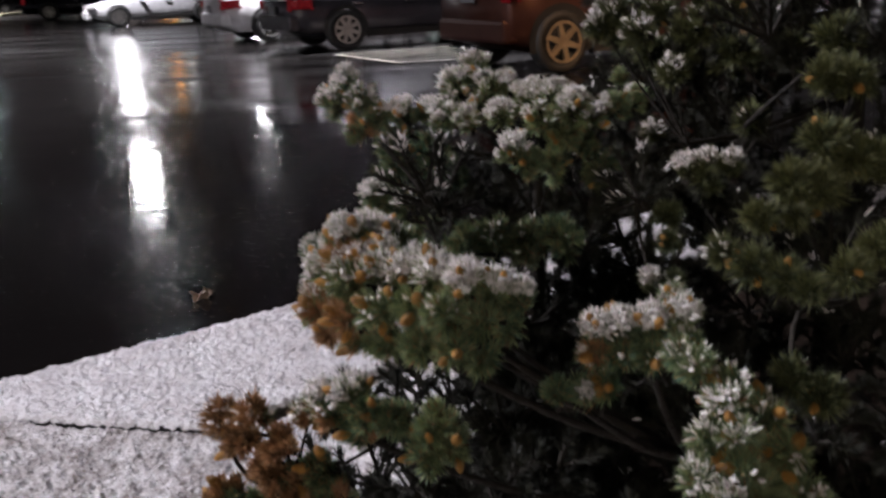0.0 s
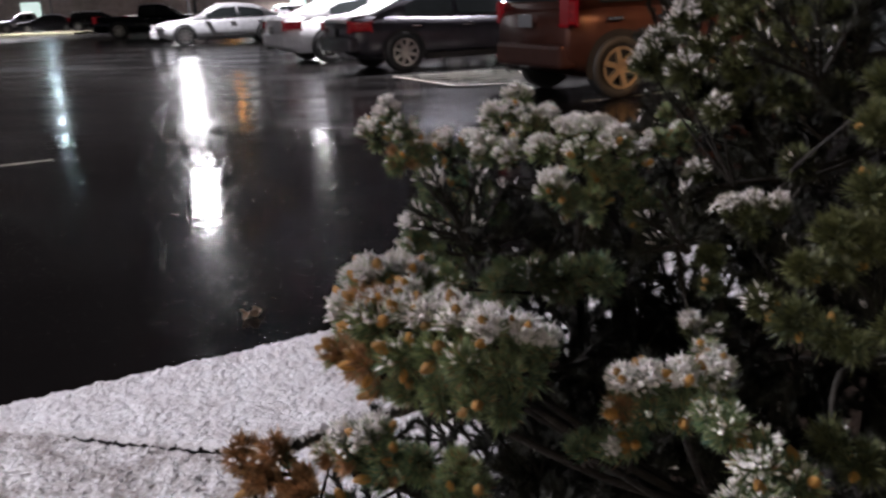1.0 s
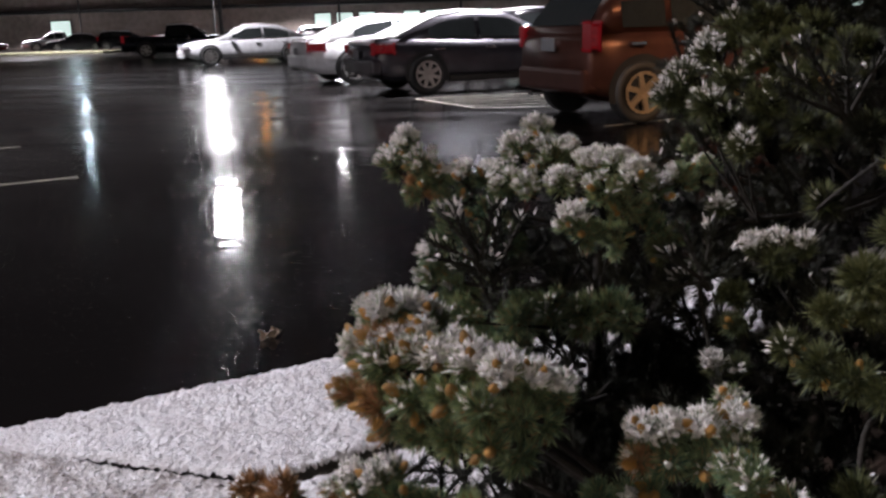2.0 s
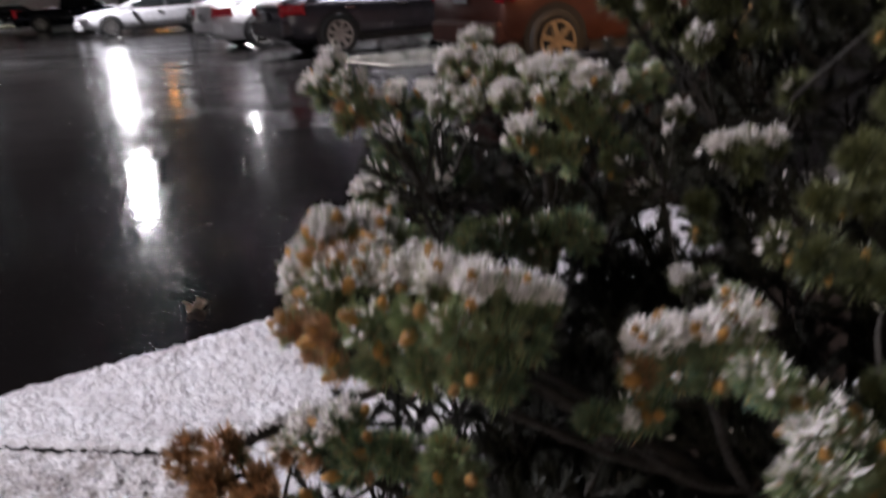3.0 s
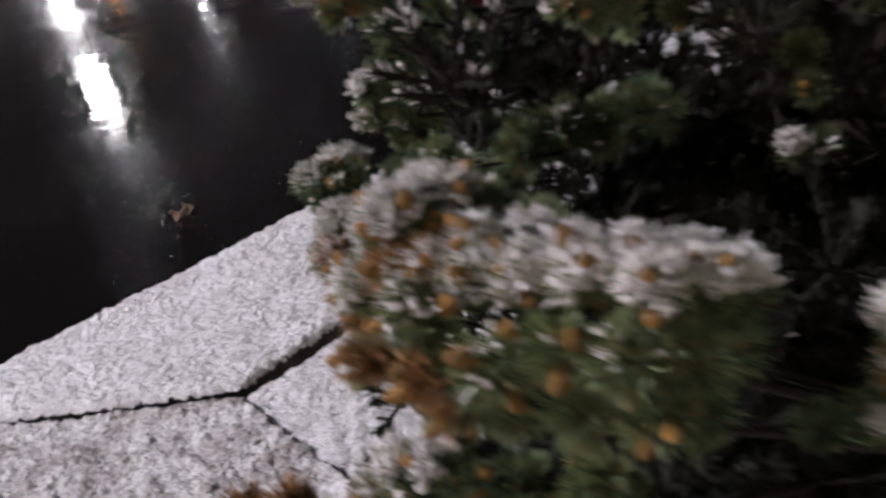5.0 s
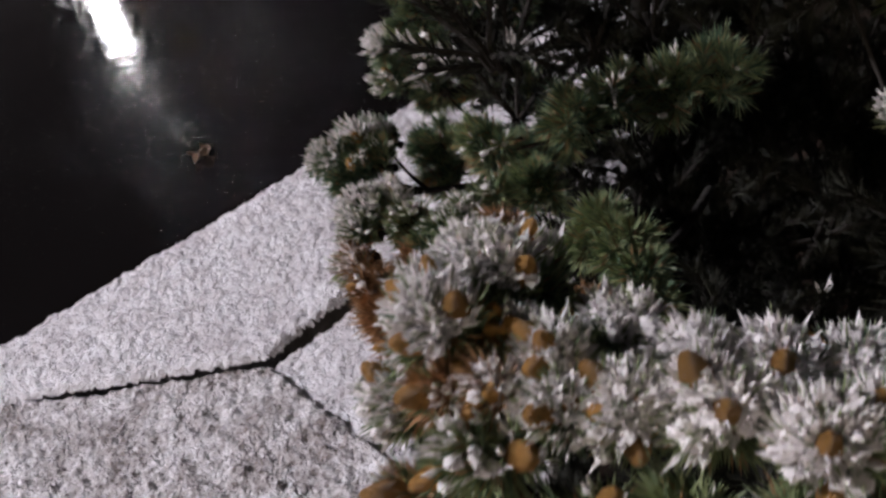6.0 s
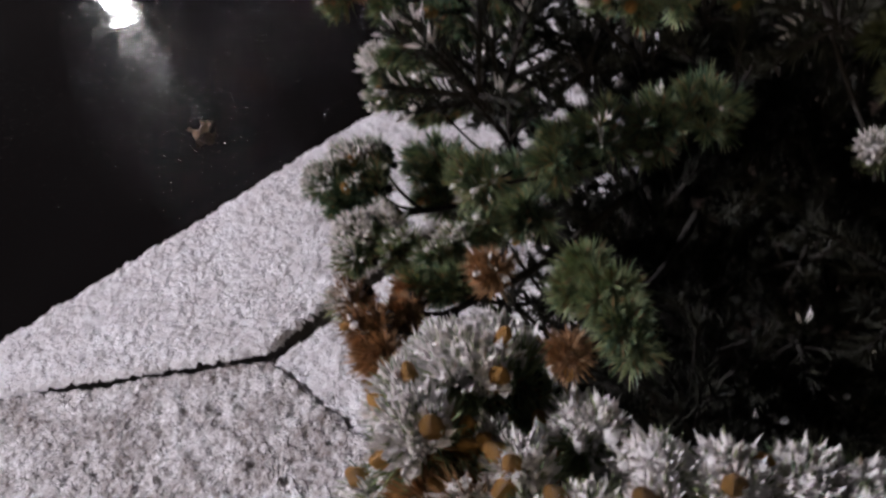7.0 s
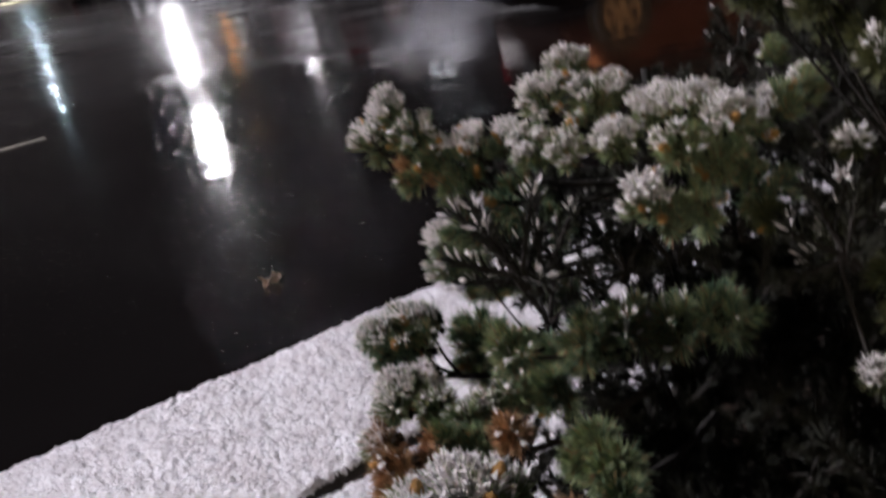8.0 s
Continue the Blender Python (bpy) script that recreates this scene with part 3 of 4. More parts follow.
def sign_board(place, wide, high, mat, label, name="lit_sign"):
    ob = empty(name, Matrix.Translation(place), label, "sign")
    part("case", box(-wide / 2 - 0.1, wide / 2 + 0.1, 0.02, 0.4, -high / 2 - 0.1, high / 2 + 0.1, 0.03), DARK_METAL, ob)
    part("face", box(-wide / 2, wide / 2, -0.03, 0.02, -high / 2, high / 2), mat, ob, "glowing sign face")
    return ob


sign_board((9.6, 77.6, 3.2), 1.9, 1.7, SIGN, "white lit sign on the store")
sign_board((8.3, 77.6, 4.4), 2.2, 0.6, RED, "red lit sign on the store")


def street_lamp(place, head_high, label, watts, colour, size, target=None):
    x, y = place
    ob = empty("street_lamp", Matrix.Translation((x, y, 0)), label, "street lamp", "lamps of the lot")
    v, f = tube([(0, 0, 0), (0, 0, 0.9)], [0.28, 0.26], 14)
    raw("footing", v, f, CONCRETE, ob, "round concrete footing")
    v, f = tube([(0, 0, 0.9), (0, 0, head_high * 0.6), (0, 0, head_high + 0.2)], [0.08, 0.07, 0.055], 10)
    raw("pole", v, f, DARK_METAL, ob)
    v, f = tube([(0, 0, head_high + 0.1), (0, -0.5, head_high + 0.2), (0, -0.9, head_high + 0.2)], [0.04, 0.04, 0.04], 8)
    raw("arm", v, f, DARK_METAL, ob)
    part("lamp_head", box(-0.28, 0.28, -1.5, -0.8, head_high + 0.08, head_high + 0.3, 0.05), DARK_METAL, ob)
    lamp("lamp_light", (x, y - 1.15, head_high), target or (x * 0.2, y - 14, 0.0), watts, colour, size, 180)
    return ob


def bearing(degrees, dist):
    a = radians(degrees)
    return (0.87 + dist * math.sin(a), 0.96 + dist * math.cos(a))


street_lamp(bearing(-19.1, 37.5), 6.1, "tall lot lamp with a bright white head", 230, (1.0, 0.98, 1.0), 0.95, (0.5, 3, 0))
street_lamp(bearing(-27.3, 84.0), 7.2, "far lot lamp with a bluish white head", 60, (0.75, 0.9, 1.0), 0.4, (0.5, 3, 0))
street_lamp(bearing(-19.6, 78.0), 6.2, "far lot lamp with a white head", 150, (1.0, 0.98, 1.0), 1.6, (0.5, 3, 0))
street_lamp(bearing(-11.9, 62.0), 5.6, "far lot lamp with a white head", 300, (1.0, 0.98, 1.0), 0.6, (0.5, 3, 0))
ax, ay = bearing(-17.3, 83.0)
sign_board((ax - 0.5, 83.5, 6.1), 0.6, 0.7, AMBER, "amber lit sign high on the shop wall")
sign_board((ax + 0.7, 83.5, 6.2), 0.6, 0.7, PALE, "pale green lit sign high on the shop wall")


def pylon_sign(place, z, label):
    ob = empty("pylon_sign", Matrix.Translation((*place, 0)), label, "sign")
    v, f = tube([(0, 0, 0), (0, 0, z - 0.9)], [0.07, 0.06], 10)
    raw("pole", v, f, DARK_METAL, ob)
    part("case", box(-0.75, 0.75, 0.03, 0.3, z - 0.95, z + 0.95, 0.03), DARK_METAL, ob)
    for x in (-0.36, 0.36):
        part("face", box(x - 0.27, x + 0.27, -0.02, 0.03, z - 0.85, z + 0.85), PALE, ob, "glowing white panel")
    return ob


pylon_sign(bearing(-4.2, 46.0), 5.4, "pole sign with two upright lit panels")


# ---- fallen leaf on the asphalt ----
def fallen_leaf(x, y, turn, size, label):
    bm = bmesh.new()
    rng = random.Random(3)
    n = 30
    mid = bm.verts.new((0, 0, 0.006))
    ring = []
    for k in range(n):
        a = 2 * math.pi * k / n
        r = size * (0.55 + 0.45 * abs(math.cos(2.5 * a)) ** 0.7) * rng.uniform(0.85, 1.1)
        ring.append(bm.verts.new((r * math.cos(a), r * 0.62 * math.sin(a), 0.012 + 0.020 * rng.random() + 0.014 * math.sin(3 * a))))
    for k in range(n):
        bm.faces.new((mid, ring[k], ring[(k + 1) % n]))
    ob = empty("fallen_leaf", pose(x, y, 0.0, 0, 0, turn), label, "leaf")
    blade = part("blade", bm, LEAF, ob)
    solid = blade.modifiers.new("thick", "SOLIDIFY")
    solid.thickness = 0.0015
    v, f = tube([(size * 0.6, 0, 0.012), (size * 1.1, 0.01, 0.02), (size * 1.5, 0.03, 0.01)], [0.002, 0.0015, 0.001], 5)
    raw("stalk", v, f, LEAF, ob)
    return ob


fallen_leaf(-0.027, 4.165, 35, 0.040, "curled tan leaf lying on the wet asphalt")

# ---- pines ----
RNG = np.random.default_rng(5)


def unit(v):
    return v / np.linalg.norm(v, axis=-1, keepdims=True)


def needle_cloud(base, direction, length, radius):
    """Verts and faces of tapered, slightly bent three-sided needles."""
    n = len(base)
    side = unit(np.cross(direction, RNG.normal(size=(n, 3))))
    third = np.cross(direction, side)
    bend = RNG.normal(size=(n, 3)) * 0.10
    verts = np.empty((n, 7, 3))
    for k in range(3):
        a = 2 * math.pi * k / 3
        off = (math.cos(a) * side + math.sin(a) * third) * radius[:, None]
        verts[:, k] = base + off * 0.8
        verts[:, 3 + k] = base + (direction * 0.55 + bend * 0.4) * length[:, None] + off
    verts[:, 6] = base + (direction + bend) * length[:, None]
    quad = np.array([[0, 1, 4, 3], [1, 2, 5, 4], [2, 0, 3, 5]])
    tri = np.array([[3, 4, 6], [4, 5, 6], [5, 3, 6]])
    start = np.arange(n)[:, None, None] * 7
    return verts.reshape(-1, 3), (quad[None] + start).reshape(-1, 4), (tri[None] + start).reshape(-1, 3)


def plain_needles(base, direction, length, radius):
    """The same without the middle ring, for the crowded inside."""
    n = len(base)
    side = unit(np.cross(direction, RNG.normal(size=(n, 3))))
    third = np.cross(direction, side)
    verts = np.empty((n, 4, 3))
    for k in range(3):
        a = 2 * math.pi * k / 3
        verts[:, k] = base + direction * length[:, None] * 0.2 + (math.cos(a) * side + math.sin(a) * third) * radius
    verts[:, 3] = base + direction * length[:, None]
    tri = np.array([[0, 1, 3], [1, 2, 3], [2, 0, 3]])
    return verts.reshape(-1, 3), np.zeros((0, 4), int), (tri[None] + np.arange(n)[:, None, None] * 4).reshape(-1, 3)


def shoot_arrays(root, tip, count, needle):
    """Needles set round a shoot from root to tip: their bases, directions and lengths."""
    axis = unit(tip - root)
    t = np.sqrt(RNG.uniform(0.02, 1.0, count))
    t[: count // 6] = RNG.uniform(0.92, 1.0, count // 6)
    base = root + (tip - root) * t[:, None]
    across = unit(np.cross(axis, RNG.normal(size=(count, 3))))
    open_ = np.clip(RNG.normal(0.95, 0.22, count) - 0.35 * t, 0.15, 1.5)
    direction = unit(axis * np.cos(open_)[:, None] + across * np.sin(open_)[:, None] + np.array([0, 0, 0.32]))
    return base, direction, needle * RNG.uniform(0.7, 1.1, count)


def mesh_of(name, blocks):
    """One mesh out of (verts, quads, tris, material index) blocks."""
    verts, faces, mats, at = [], [], [], 0
    for v, q, t, m in blocks:
        verts.append(v)
        faces += (q + at).tolist() + (t + at).tolist()
        mats += [m] * (len(q) + len(t))
        at += len(v)
    me = bpy.data.meshes.new(name)
    me.from_pydata(np.concatenate(verts).tolist(), [], faces)
    me.polygons.foreach_set("material_index", mats)
    me.update()
    return me


def as_block(v, f, m):
    q = np.array([x for x in f if len(x) == 4])
    return np.array([tuple(p) for p in v]), q, np.zeros((0, 3), int), m


BUD_MESH = bpy.data.meshes.new("bud")
bmb = bmesh.new()
bmesh.ops.create_uvsphere(bmb, u_segments=8, v_segments=6, radius=1.0)
for vv in bmb.verts:
    k = 0.5 + 0.5 * vv.co.z
    vv.co = Vector((vv.co.x * (1.0 - 0.45 * k), vv.co.y * (1.0 - 0.45 * k), vv.co.z * 1.5))
bmb.to_mesh(BUD_MESH)
bmb.free()
BUD_MESH.materials.append(BUD)
BUD_MESH.polygons.foreach_set("use_smooth", [True] * len(BUD_MESH.polygons))
GRAIN = bmesh.new()
bmesh.ops.create_icosphere(GRAIN, subdivisions=1, radius=1.0)
GRAIN_V = np.array([tuple(v.co) for v in GRAIN.verts])
GRAIN_F = np.array([[v.index for v in f.verts] for f in GRAIN.faces])
GRAIN.free()
MATS = [NEEDLE, FROST, BROWN, BARK]
# tall pine: shade-coloured needles, withered ones darkened as well
DIM = [SHADE_NEEDLE, FROST, DEEP_SHADE_NEEDLE, BARK]
# inner boughs get their shade from the needle colour
INNER = [DEEP_SHADE_NEEDLE, FROST, DEEP_SHADE_NEEDLE, BARK]


PENDING = []
WIND = np.array([0.45, 0.05])


def clump(shrub, centre, r, shoots, snow, brown=0.0, lean=(0, 0, 0.5), needle=0.012, parts=True, buds=0.34, density=250, more=0):
    """A tuft of shoots that grow from one twig end. snow: how thickly its open upper side is crusted; brown: share of withered shoots."""
    c = np.array(centre, float)
    lean = np.array(lean, float)
    origin = c - lean / max(0.2, np.linalg.norm(lean)) * r
    tips, made = [], []
    core = min(0.86, max(0.25, 1 - needle * 0.55 / r))
    extra = max(2, shoots // 3) + more if parts else 0
    for i in range(shoots + extra):
        best = None
        for _ in range(6):
            d = unit(RNG.normal(size=3) + lean * 1.3)
            tip = c + d * r * core * RNG.uniform(0.75, 1.05)
            gap = min([np.linalg.norm(tip - o) for o in tips], default=1.0)
            if best is None or gap > best[0]:
                best = (gap, tip)
        tips.append(best[1])
        root = c + (origin - c) * 0.35 + (best[1] - c) * 0.12
        if np.linalg.norm(best[1] - root) < needle * 1.2:
            root = best[1] - unit(best[1] - root) * needle * 1.2
        b, d, l = shoot_arrays(root, best[1], density, needle)
        PENDING.append(dict(shrub=shrub, root=root, tip=best[1], b=b, d=d, l=l, snow=snow, dead=RNG.random() < brown, single=parts and i < 4, inner=not parts,
                            bud=parts and i < 4 and RNG.random() < buds, origin=origin))


def grow_all():
    """Snow settles on whatever is highest in its column of air; then every shoot becomes a mesh."""
    cell = 0.0075
    tops = {}
    for s in PENDING:
        s["mid"] = s["b"] + s["d"] * s["l"][:, None] * 0.75
        s["key"] = np.floor((s["mid"][:, :2] + s["mid"][:, 2:] * WIND) / cell).astype(int)
        for (kx, ky), z in zip(s["key"].tolist(), s["mid"][:, 2].tolist()):
            if z > tops.get((kx, ky), -9):
                tops[kx, ky] = z
    joined, lumps = {}, {}
    for s in PENDING:
        n, shrub = len(s["b"]), s["shrub"]
        roof = np.array([tops.get((kx, ky), -9) for kx, ky in s["key"].tolist()])
        depth = roof - s["mid"][:, 2]
        up = s["d"][:, 2]
        chance = s["snow"] * np.clip(1.3 - depth / 0.0070, 0, 1) * np.clip(0.5 + 0.8 * up, 0, 1)
        white = RNG.random(n) < chance
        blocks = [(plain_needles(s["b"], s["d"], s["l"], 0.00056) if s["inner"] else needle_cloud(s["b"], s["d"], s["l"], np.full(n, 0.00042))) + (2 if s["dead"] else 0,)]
        if not (s["inner"] or s["dead"]):
            aged = RNG.random(n) < 0.16
            blocks = [needle_cloud(s["b"][k], s["d"][k], s["l"][k] * q, np.full(k.sum(), 0.00042)) + (m,) for k, q, m in ((~aged, 1.0, 0), (aged, 0.85, 2)) if k.any()]
        if white.any():
            reach = RNG.uniform(0.45, 0.80, white.sum())
            b, d, l = s["b"][white], s["d"][white], s["l"][white]
            blocks.append(needle_cloud(b + d * (l * (1 - reach))[:, None], d, l * reach * 1.05, RNG.uniform(0.0006, 0.0012, white.sum())) + (1,))
        blocks.append(as_block(*tube([s["origin"] * 0.4 + s["root"] * 0.6, s["root"], s["tip"]], [0.0020, 0.0017, 0.0014], 5), 3))
        if s["single"]:
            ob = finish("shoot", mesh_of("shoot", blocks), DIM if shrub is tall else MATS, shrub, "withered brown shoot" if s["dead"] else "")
            if s["bud"]:
                bud = new("bud", BUD_MESH)
                bud.parent = ob
                z = Vector(unit(s["tip"] - s["root"]))
                bud.matrix_basis = Matrix.Translation(Vector(s["tip"]) + z * (0.006 if shrub is near else 0.004)) @ z.to_track_quat("Z", "Y").to_matrix().to_4x4() @ Matrix.Scale(RNG.uniform(0.0031, 0.0043), 4)
                tagged(bud, "plump yellow-brown bud")
        else:
            joined.setdefault((shrub, s["inner"]), []).extend(blocks)
        pick = np.flatnonzero(white)
        if len(pick):
            for k in RNG.choice(pick, size=max(1, len(pick) // (12 if s["inner"] else 4)), replace=False):
                size = RNG.uniform(0.0009, 0.0020) * np.array([1.2, 1.2, 0.8]) * RNG.uniform(0.7, 1.3, 3)
                lumps.setdefault(shrub, []).append((GRAIN_V * size * RNG.uniform(0.75, 1.2, (len(GRAIN_V), 1)) + s["mid"][k], np.zeros((0, 4), int), GRAIN_F, 0))
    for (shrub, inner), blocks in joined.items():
        tagged(finish("foliage", mesh_of("foliage", blocks), INNER if inner else (DIM if shrub is tall else MATS), shrub, "inner needles coloured near black for shade" if inner else "crowded smaller shoots"), kind="stuff")
    for shrub, blocks in lumps.items():
        tagged(finish("snow_lump", mesh_of("snow_lump", blocks), [FROST], shrub, "small lumps of snow caught in the needles"), kind="stuff")


def branch(shrub, points, thick, name="branch"):
    pts = [Vector(p) for p in points]
    fine = []
    for i in range(len(pts) - 1):
        p0, p1, p2, p3 = pts[max(0, i - 1)], pts[i], pts[i + 1], pts[min(len(pts) - 1, i + 2)]
        for j in range(5):
            t = j / 5
            fine.append(0.5 * ((2 * p1) + (p2 - p0) * t + (2 * p0 - 5 * p1 + 4 * p2 - p3) * t * t + (3 * p1 - p0 - 3 * p2 + p3) * t ** 3))
    fine.append(pts[-1])
    n = len(fine)
    v, f = tube(fine, [thick * (1 - 0.72 * i / (n - 1)) for i in range(n)], 7)
    return raw(name, v, f, BARK, shrub, smooth=True)


def pine(base, label):
    return empty("pine_shrub", Matrix.Translation(base), label, "pine shrub", "pines in the bed")


def bough(shrub, heart, tufts, needle, density, shoots, buds):
    """Tufts (x, y, z, radius, snow, withered share) on twigs along one limb that leaves the shrub at its heart."""
    heart = Vector(heart)
    ends = [Vector(t[:3]) for t in tufts]
    far_end = max(ends, key=lambda p: (p - heart).length)
    middle_of = sum(ends, Vector()) / len(ends)
    spine = [heart, heart.lerp(middle_of, 0.5) - Vector((0, 0, 0.012)), middle_of - Vector((0, 0, 0.010)), far_end - Vector((0, 0, 0.004))]
    branch(shrub, spine, 0.0030)
    for c, (x, y, z, r, snow, brown) in zip(ends, tufts):
        out = (c - heart).normalized()
        lean = (out.x * 0.55, out.y * 0.55 - 0.1, 0.85 if snow > 0.4 else 0.2)
        clump(shrub, c, r, shoots, snow, brown, lean, needle=needle, density=density, more=1, buds=buds)
        fork = min((spine[i].lerp(spine[i + 1], k / 6) for i in (1, 2) for k in range(7)), key=lambda p: (p - c).length)
        root = fork.lerp(heart, 0.12)
        branch(shrub, [root, root.lerp(c, 0.5) - Vector((0, 0, 0.003)), c - Vector(lean) * r * 0.4], 0.0015)


# near pine: the snow-tipped bough that the walk passes over
near = pine((1.172, 1.764, 0.45), "low blue-green pine with snow-crusted tips and yellow buds")
branch(near, [(1.172, 1.764, 0.45), (1.147, 1.752, 0.639), (1.110, 1.739, 0.788)], 0.013, "trunk")
for fork in ((1.04, 1.70, 0.78), (1.12, 1.66, 0.76), (1.0, 1.74, 0.72)):
    branch(near, [(1.15, 1.753, 0.60), (1.10, 1.73, 0.70), fork], 0.0045)
# snow-laden upper side of the bough that the walk passes over
bough(near, (1.04, 1.70, 0.78), [
    (0.845, 1.655, 0.941, 0.0123, 0.8, 0),
    (0.858, 1.674, 0.936, 0.0131, 0.9, 0),
    (0.833, 1.654, 0.926, 0.0097, 0.55, 0),
    (0.848, 1.633, 0.927, 0.0117, 0.25, 0),
    (0.864, 1.634, 0.931, 0.0098, 0.6, 0),
    (0.875, 1.629, 0.931, 0.0089, 0.75, 0),
    (0.890, 1.623, 0.932, 0.0102, 0.95, 0),
    (0.904, 1.611, 0.930, 0.0098, 0.95, 0),
    (0.917, 1.614, 0.925, 0.0093, 0.95, 0),
    (0.929, 1.617, 0.920, 0.0084, 0.95, 0),
], needle=0.01, density=200, shoots=7, buds=0.6)

# its far side
bough(near, (1.04, 1.70, 0.78), [
    (0.842, 1.674, 0.934, 0.0106, 0.9, 0),
    (0.854, 1.684, 0.933, 0.0126, 0.98, 0),
    (0.866, 1.681, 0.927, 0.0126, 0.98, 0),
    (0.881, 1.658, 0.924, 0.0111, 0.98, 0),
    (0.894, 1.642, 0.925, 0.0097, 0.98, 0),
    (0.907, 1.636, 0.923, 0.0096, 0.98, 0),
    (0.920, 1.634, 0.919, 0.0096, 0.98, 0),
    (0.931, 1.632, 0.915, 0.0088, 0.98, 0),
], needle=0.01, density=180, shoots=6, buds=0.15)

# its snowy crown seen from above
bough(near, (1.04, 1.70, 0.78), [
    (0.844, 1.702, 0.920, 0.0070, 0.98, 0),
    (0.854, 1.707, 0.918, 0.0075, 0.98, 0),
    (0.864, 1.711, 0.914, 0.0076, 0.98, 0),
    (0.869, 1.689, 0.916, 0.0070, 0.98, 0),
    (0.859, 1.681, 0.924, 0.0067, 0.98, 0),
    (0.850, 1.677, 0.927, 0.0062, 0.95, 0),
    (0.871, 1.668, 0.921, 0.0063, 0.98, 0),
    (0.879, 1.657, 0.922, 0.0063, 0.98, 0),
    (0.886, 1.651, 0.920, 0.0061, 0.98, 0),
], needle=0.01, density=180, shoots=6, buds=0.1)

# its near end with a bare bud
bough(near, (1.04, 1.70, 0.78), [
    (0.846, 1.657, 0.935, 0.0053, 0.5, 0.3),
    (0.853, 1.657, 0.934, 0.0053, 0.9, 0),
    (0.860, 1.652, 0.934, 0.0055, 0.95, 0),
    (0.866, 1.642, 0.937, 0.0051, 0.95, 0),
    (0.843, 1.645, 0.935, 0.0046, 0.2, 0.8),
    (0.853, 1.640, 0.936, 0.0048, 0.3, 0.6),
], needle=0.01, density=170, shoots=6, buds=0.5)

# its shaded underside with withered shoots
bough(near, (1.04, 1.70, 0.78), [
    (0.828, 1.646, 0.906, 0.0071, 0.05, 0.9),
    (0.846, 1.626, 0.910, 0.0098, 0, 0.75),
    (0.863, 1.617, 0.917, 0.0106, 0.08, 0.1),
    (0.880, 1.612, 0.919, 0.0104, 0.05, 0),
    (0.895, 1.602, 0.919, 0.0107, 0.05, 0),
    (0.911, 1.604, 0.914, 0.0102, 0.05, 0),
    (0.923, 1.612, 0.908, 0.0087, 0.1, 0),
    (0.865, 1.621, 0.899, 0.0098, 0, 0.2),
    (0.882, 1.610, 0.901, 0.0106, 0, 0),
    (0.898, 1.600, 0.902, 0.0102, 0, 0),
    (0.911, 1.607, 0.895, 0.0091, 0.3, 0),
    (0.850, 1.631, 0.896, 0.0082, 0, 0.5),
], needle=0.0105, density=170, shoots=6, buds=0.3)

# second bough with a snowy crest
bough(near, (1.04, 1.70, 0.78), [
    (0.966, 1.610, 0.905, 0.0076, 0.9, 0),
    (0.977, 1.611, 0.906, 0.0087, 0.95, 0),
    (0.991, 1.611, 0.907, 0.0087, 0.95, 0),
    (1.009, 1.621, 0.906, 0.0079, 0.8, 0),
    (1.010, 1.643, 0.906, 0.0073, 0.15, 0),
    (1.007, 1.611, 0.896, 0.0085, 0.1, 0),
    (0.964, 1.606, 0.894, 0.0065, 0.2, 0.4),
    (0.977, 1.605, 0.894, 0.0091, 0.05, 0),
    (0.991, 1.605, 0.893, 0.0091, 0.05, 0),
], needle=0.01, density=180, shoots=6, buds=0.35)

# low tuft below it
bough(near, (1.04, 1.70, 0.78), [
    (0.948, 1.617, 0.869, 0.0074, 0.6, 0),
    (0.961, 1.617, 0.869, 0.0082, 0.6, 0),
    (0.972, 1.618, 0.871, 0.0070, 0.35, 0),
], needle=0.0105, density=150, shoots=5, buds=0.3)

# green flank of the nearest bough
bough(near, (1.12, 1.62, 0.74), [
    (1.009, 1.597, 0.893, 0.0094, 0.1, 0),
    (1.020, 1.580, 0.887, 0.0110, 0.15, 0),
    (1.032, 1.572, 0.878, 0.0114, 0.12, 0),
    (1.018, 1.564, 0.870, 0.0112, 0.1, 0),
    (1.040, 1.563, 0.864, 0.0112, 0.15, 0),
    (1.025, 1.554, 0.853, 0.0115, 0.2, 0),
    (1.045, 1.553, 0.850, 0.0111, 0.2, 0),
], needle=0.01, density=160, shoots=6, buds=0.3)

# nearest bough beside the path
bough(near, (1.12, 1.66, 0.76), [
    (1.005, 1.581, 0.897, 0.0089, 0.05, 0),
    (1.001, 1.592, 0.899, 0.0074, 0.05, 0),
    (1.014, 1.566, 0.887, 0.0100, 0.2, 0),
    (1.004, 1.557, 0.877, 0.0088, 0.2, 0),
    (1.014, 1.553, 0.879, 0.0096, 0.15, 0),
    (0.998, 1.547, 0.863, 0.0086, 0.2, 0),
    (1.007, 1.539, 0.857, 0.0094, 0.45, 0),
    (1.017, 1.548, 0.866, 0.0091, 0.25, 0),
    (0.998, 1.536, 0.848, 0.0084, 0.35, 0),
    (1.017, 1.535, 0.848, 0.0097, 0.2, 0),
], needle=0.01, density=160, shoots=6, buds=0.15)

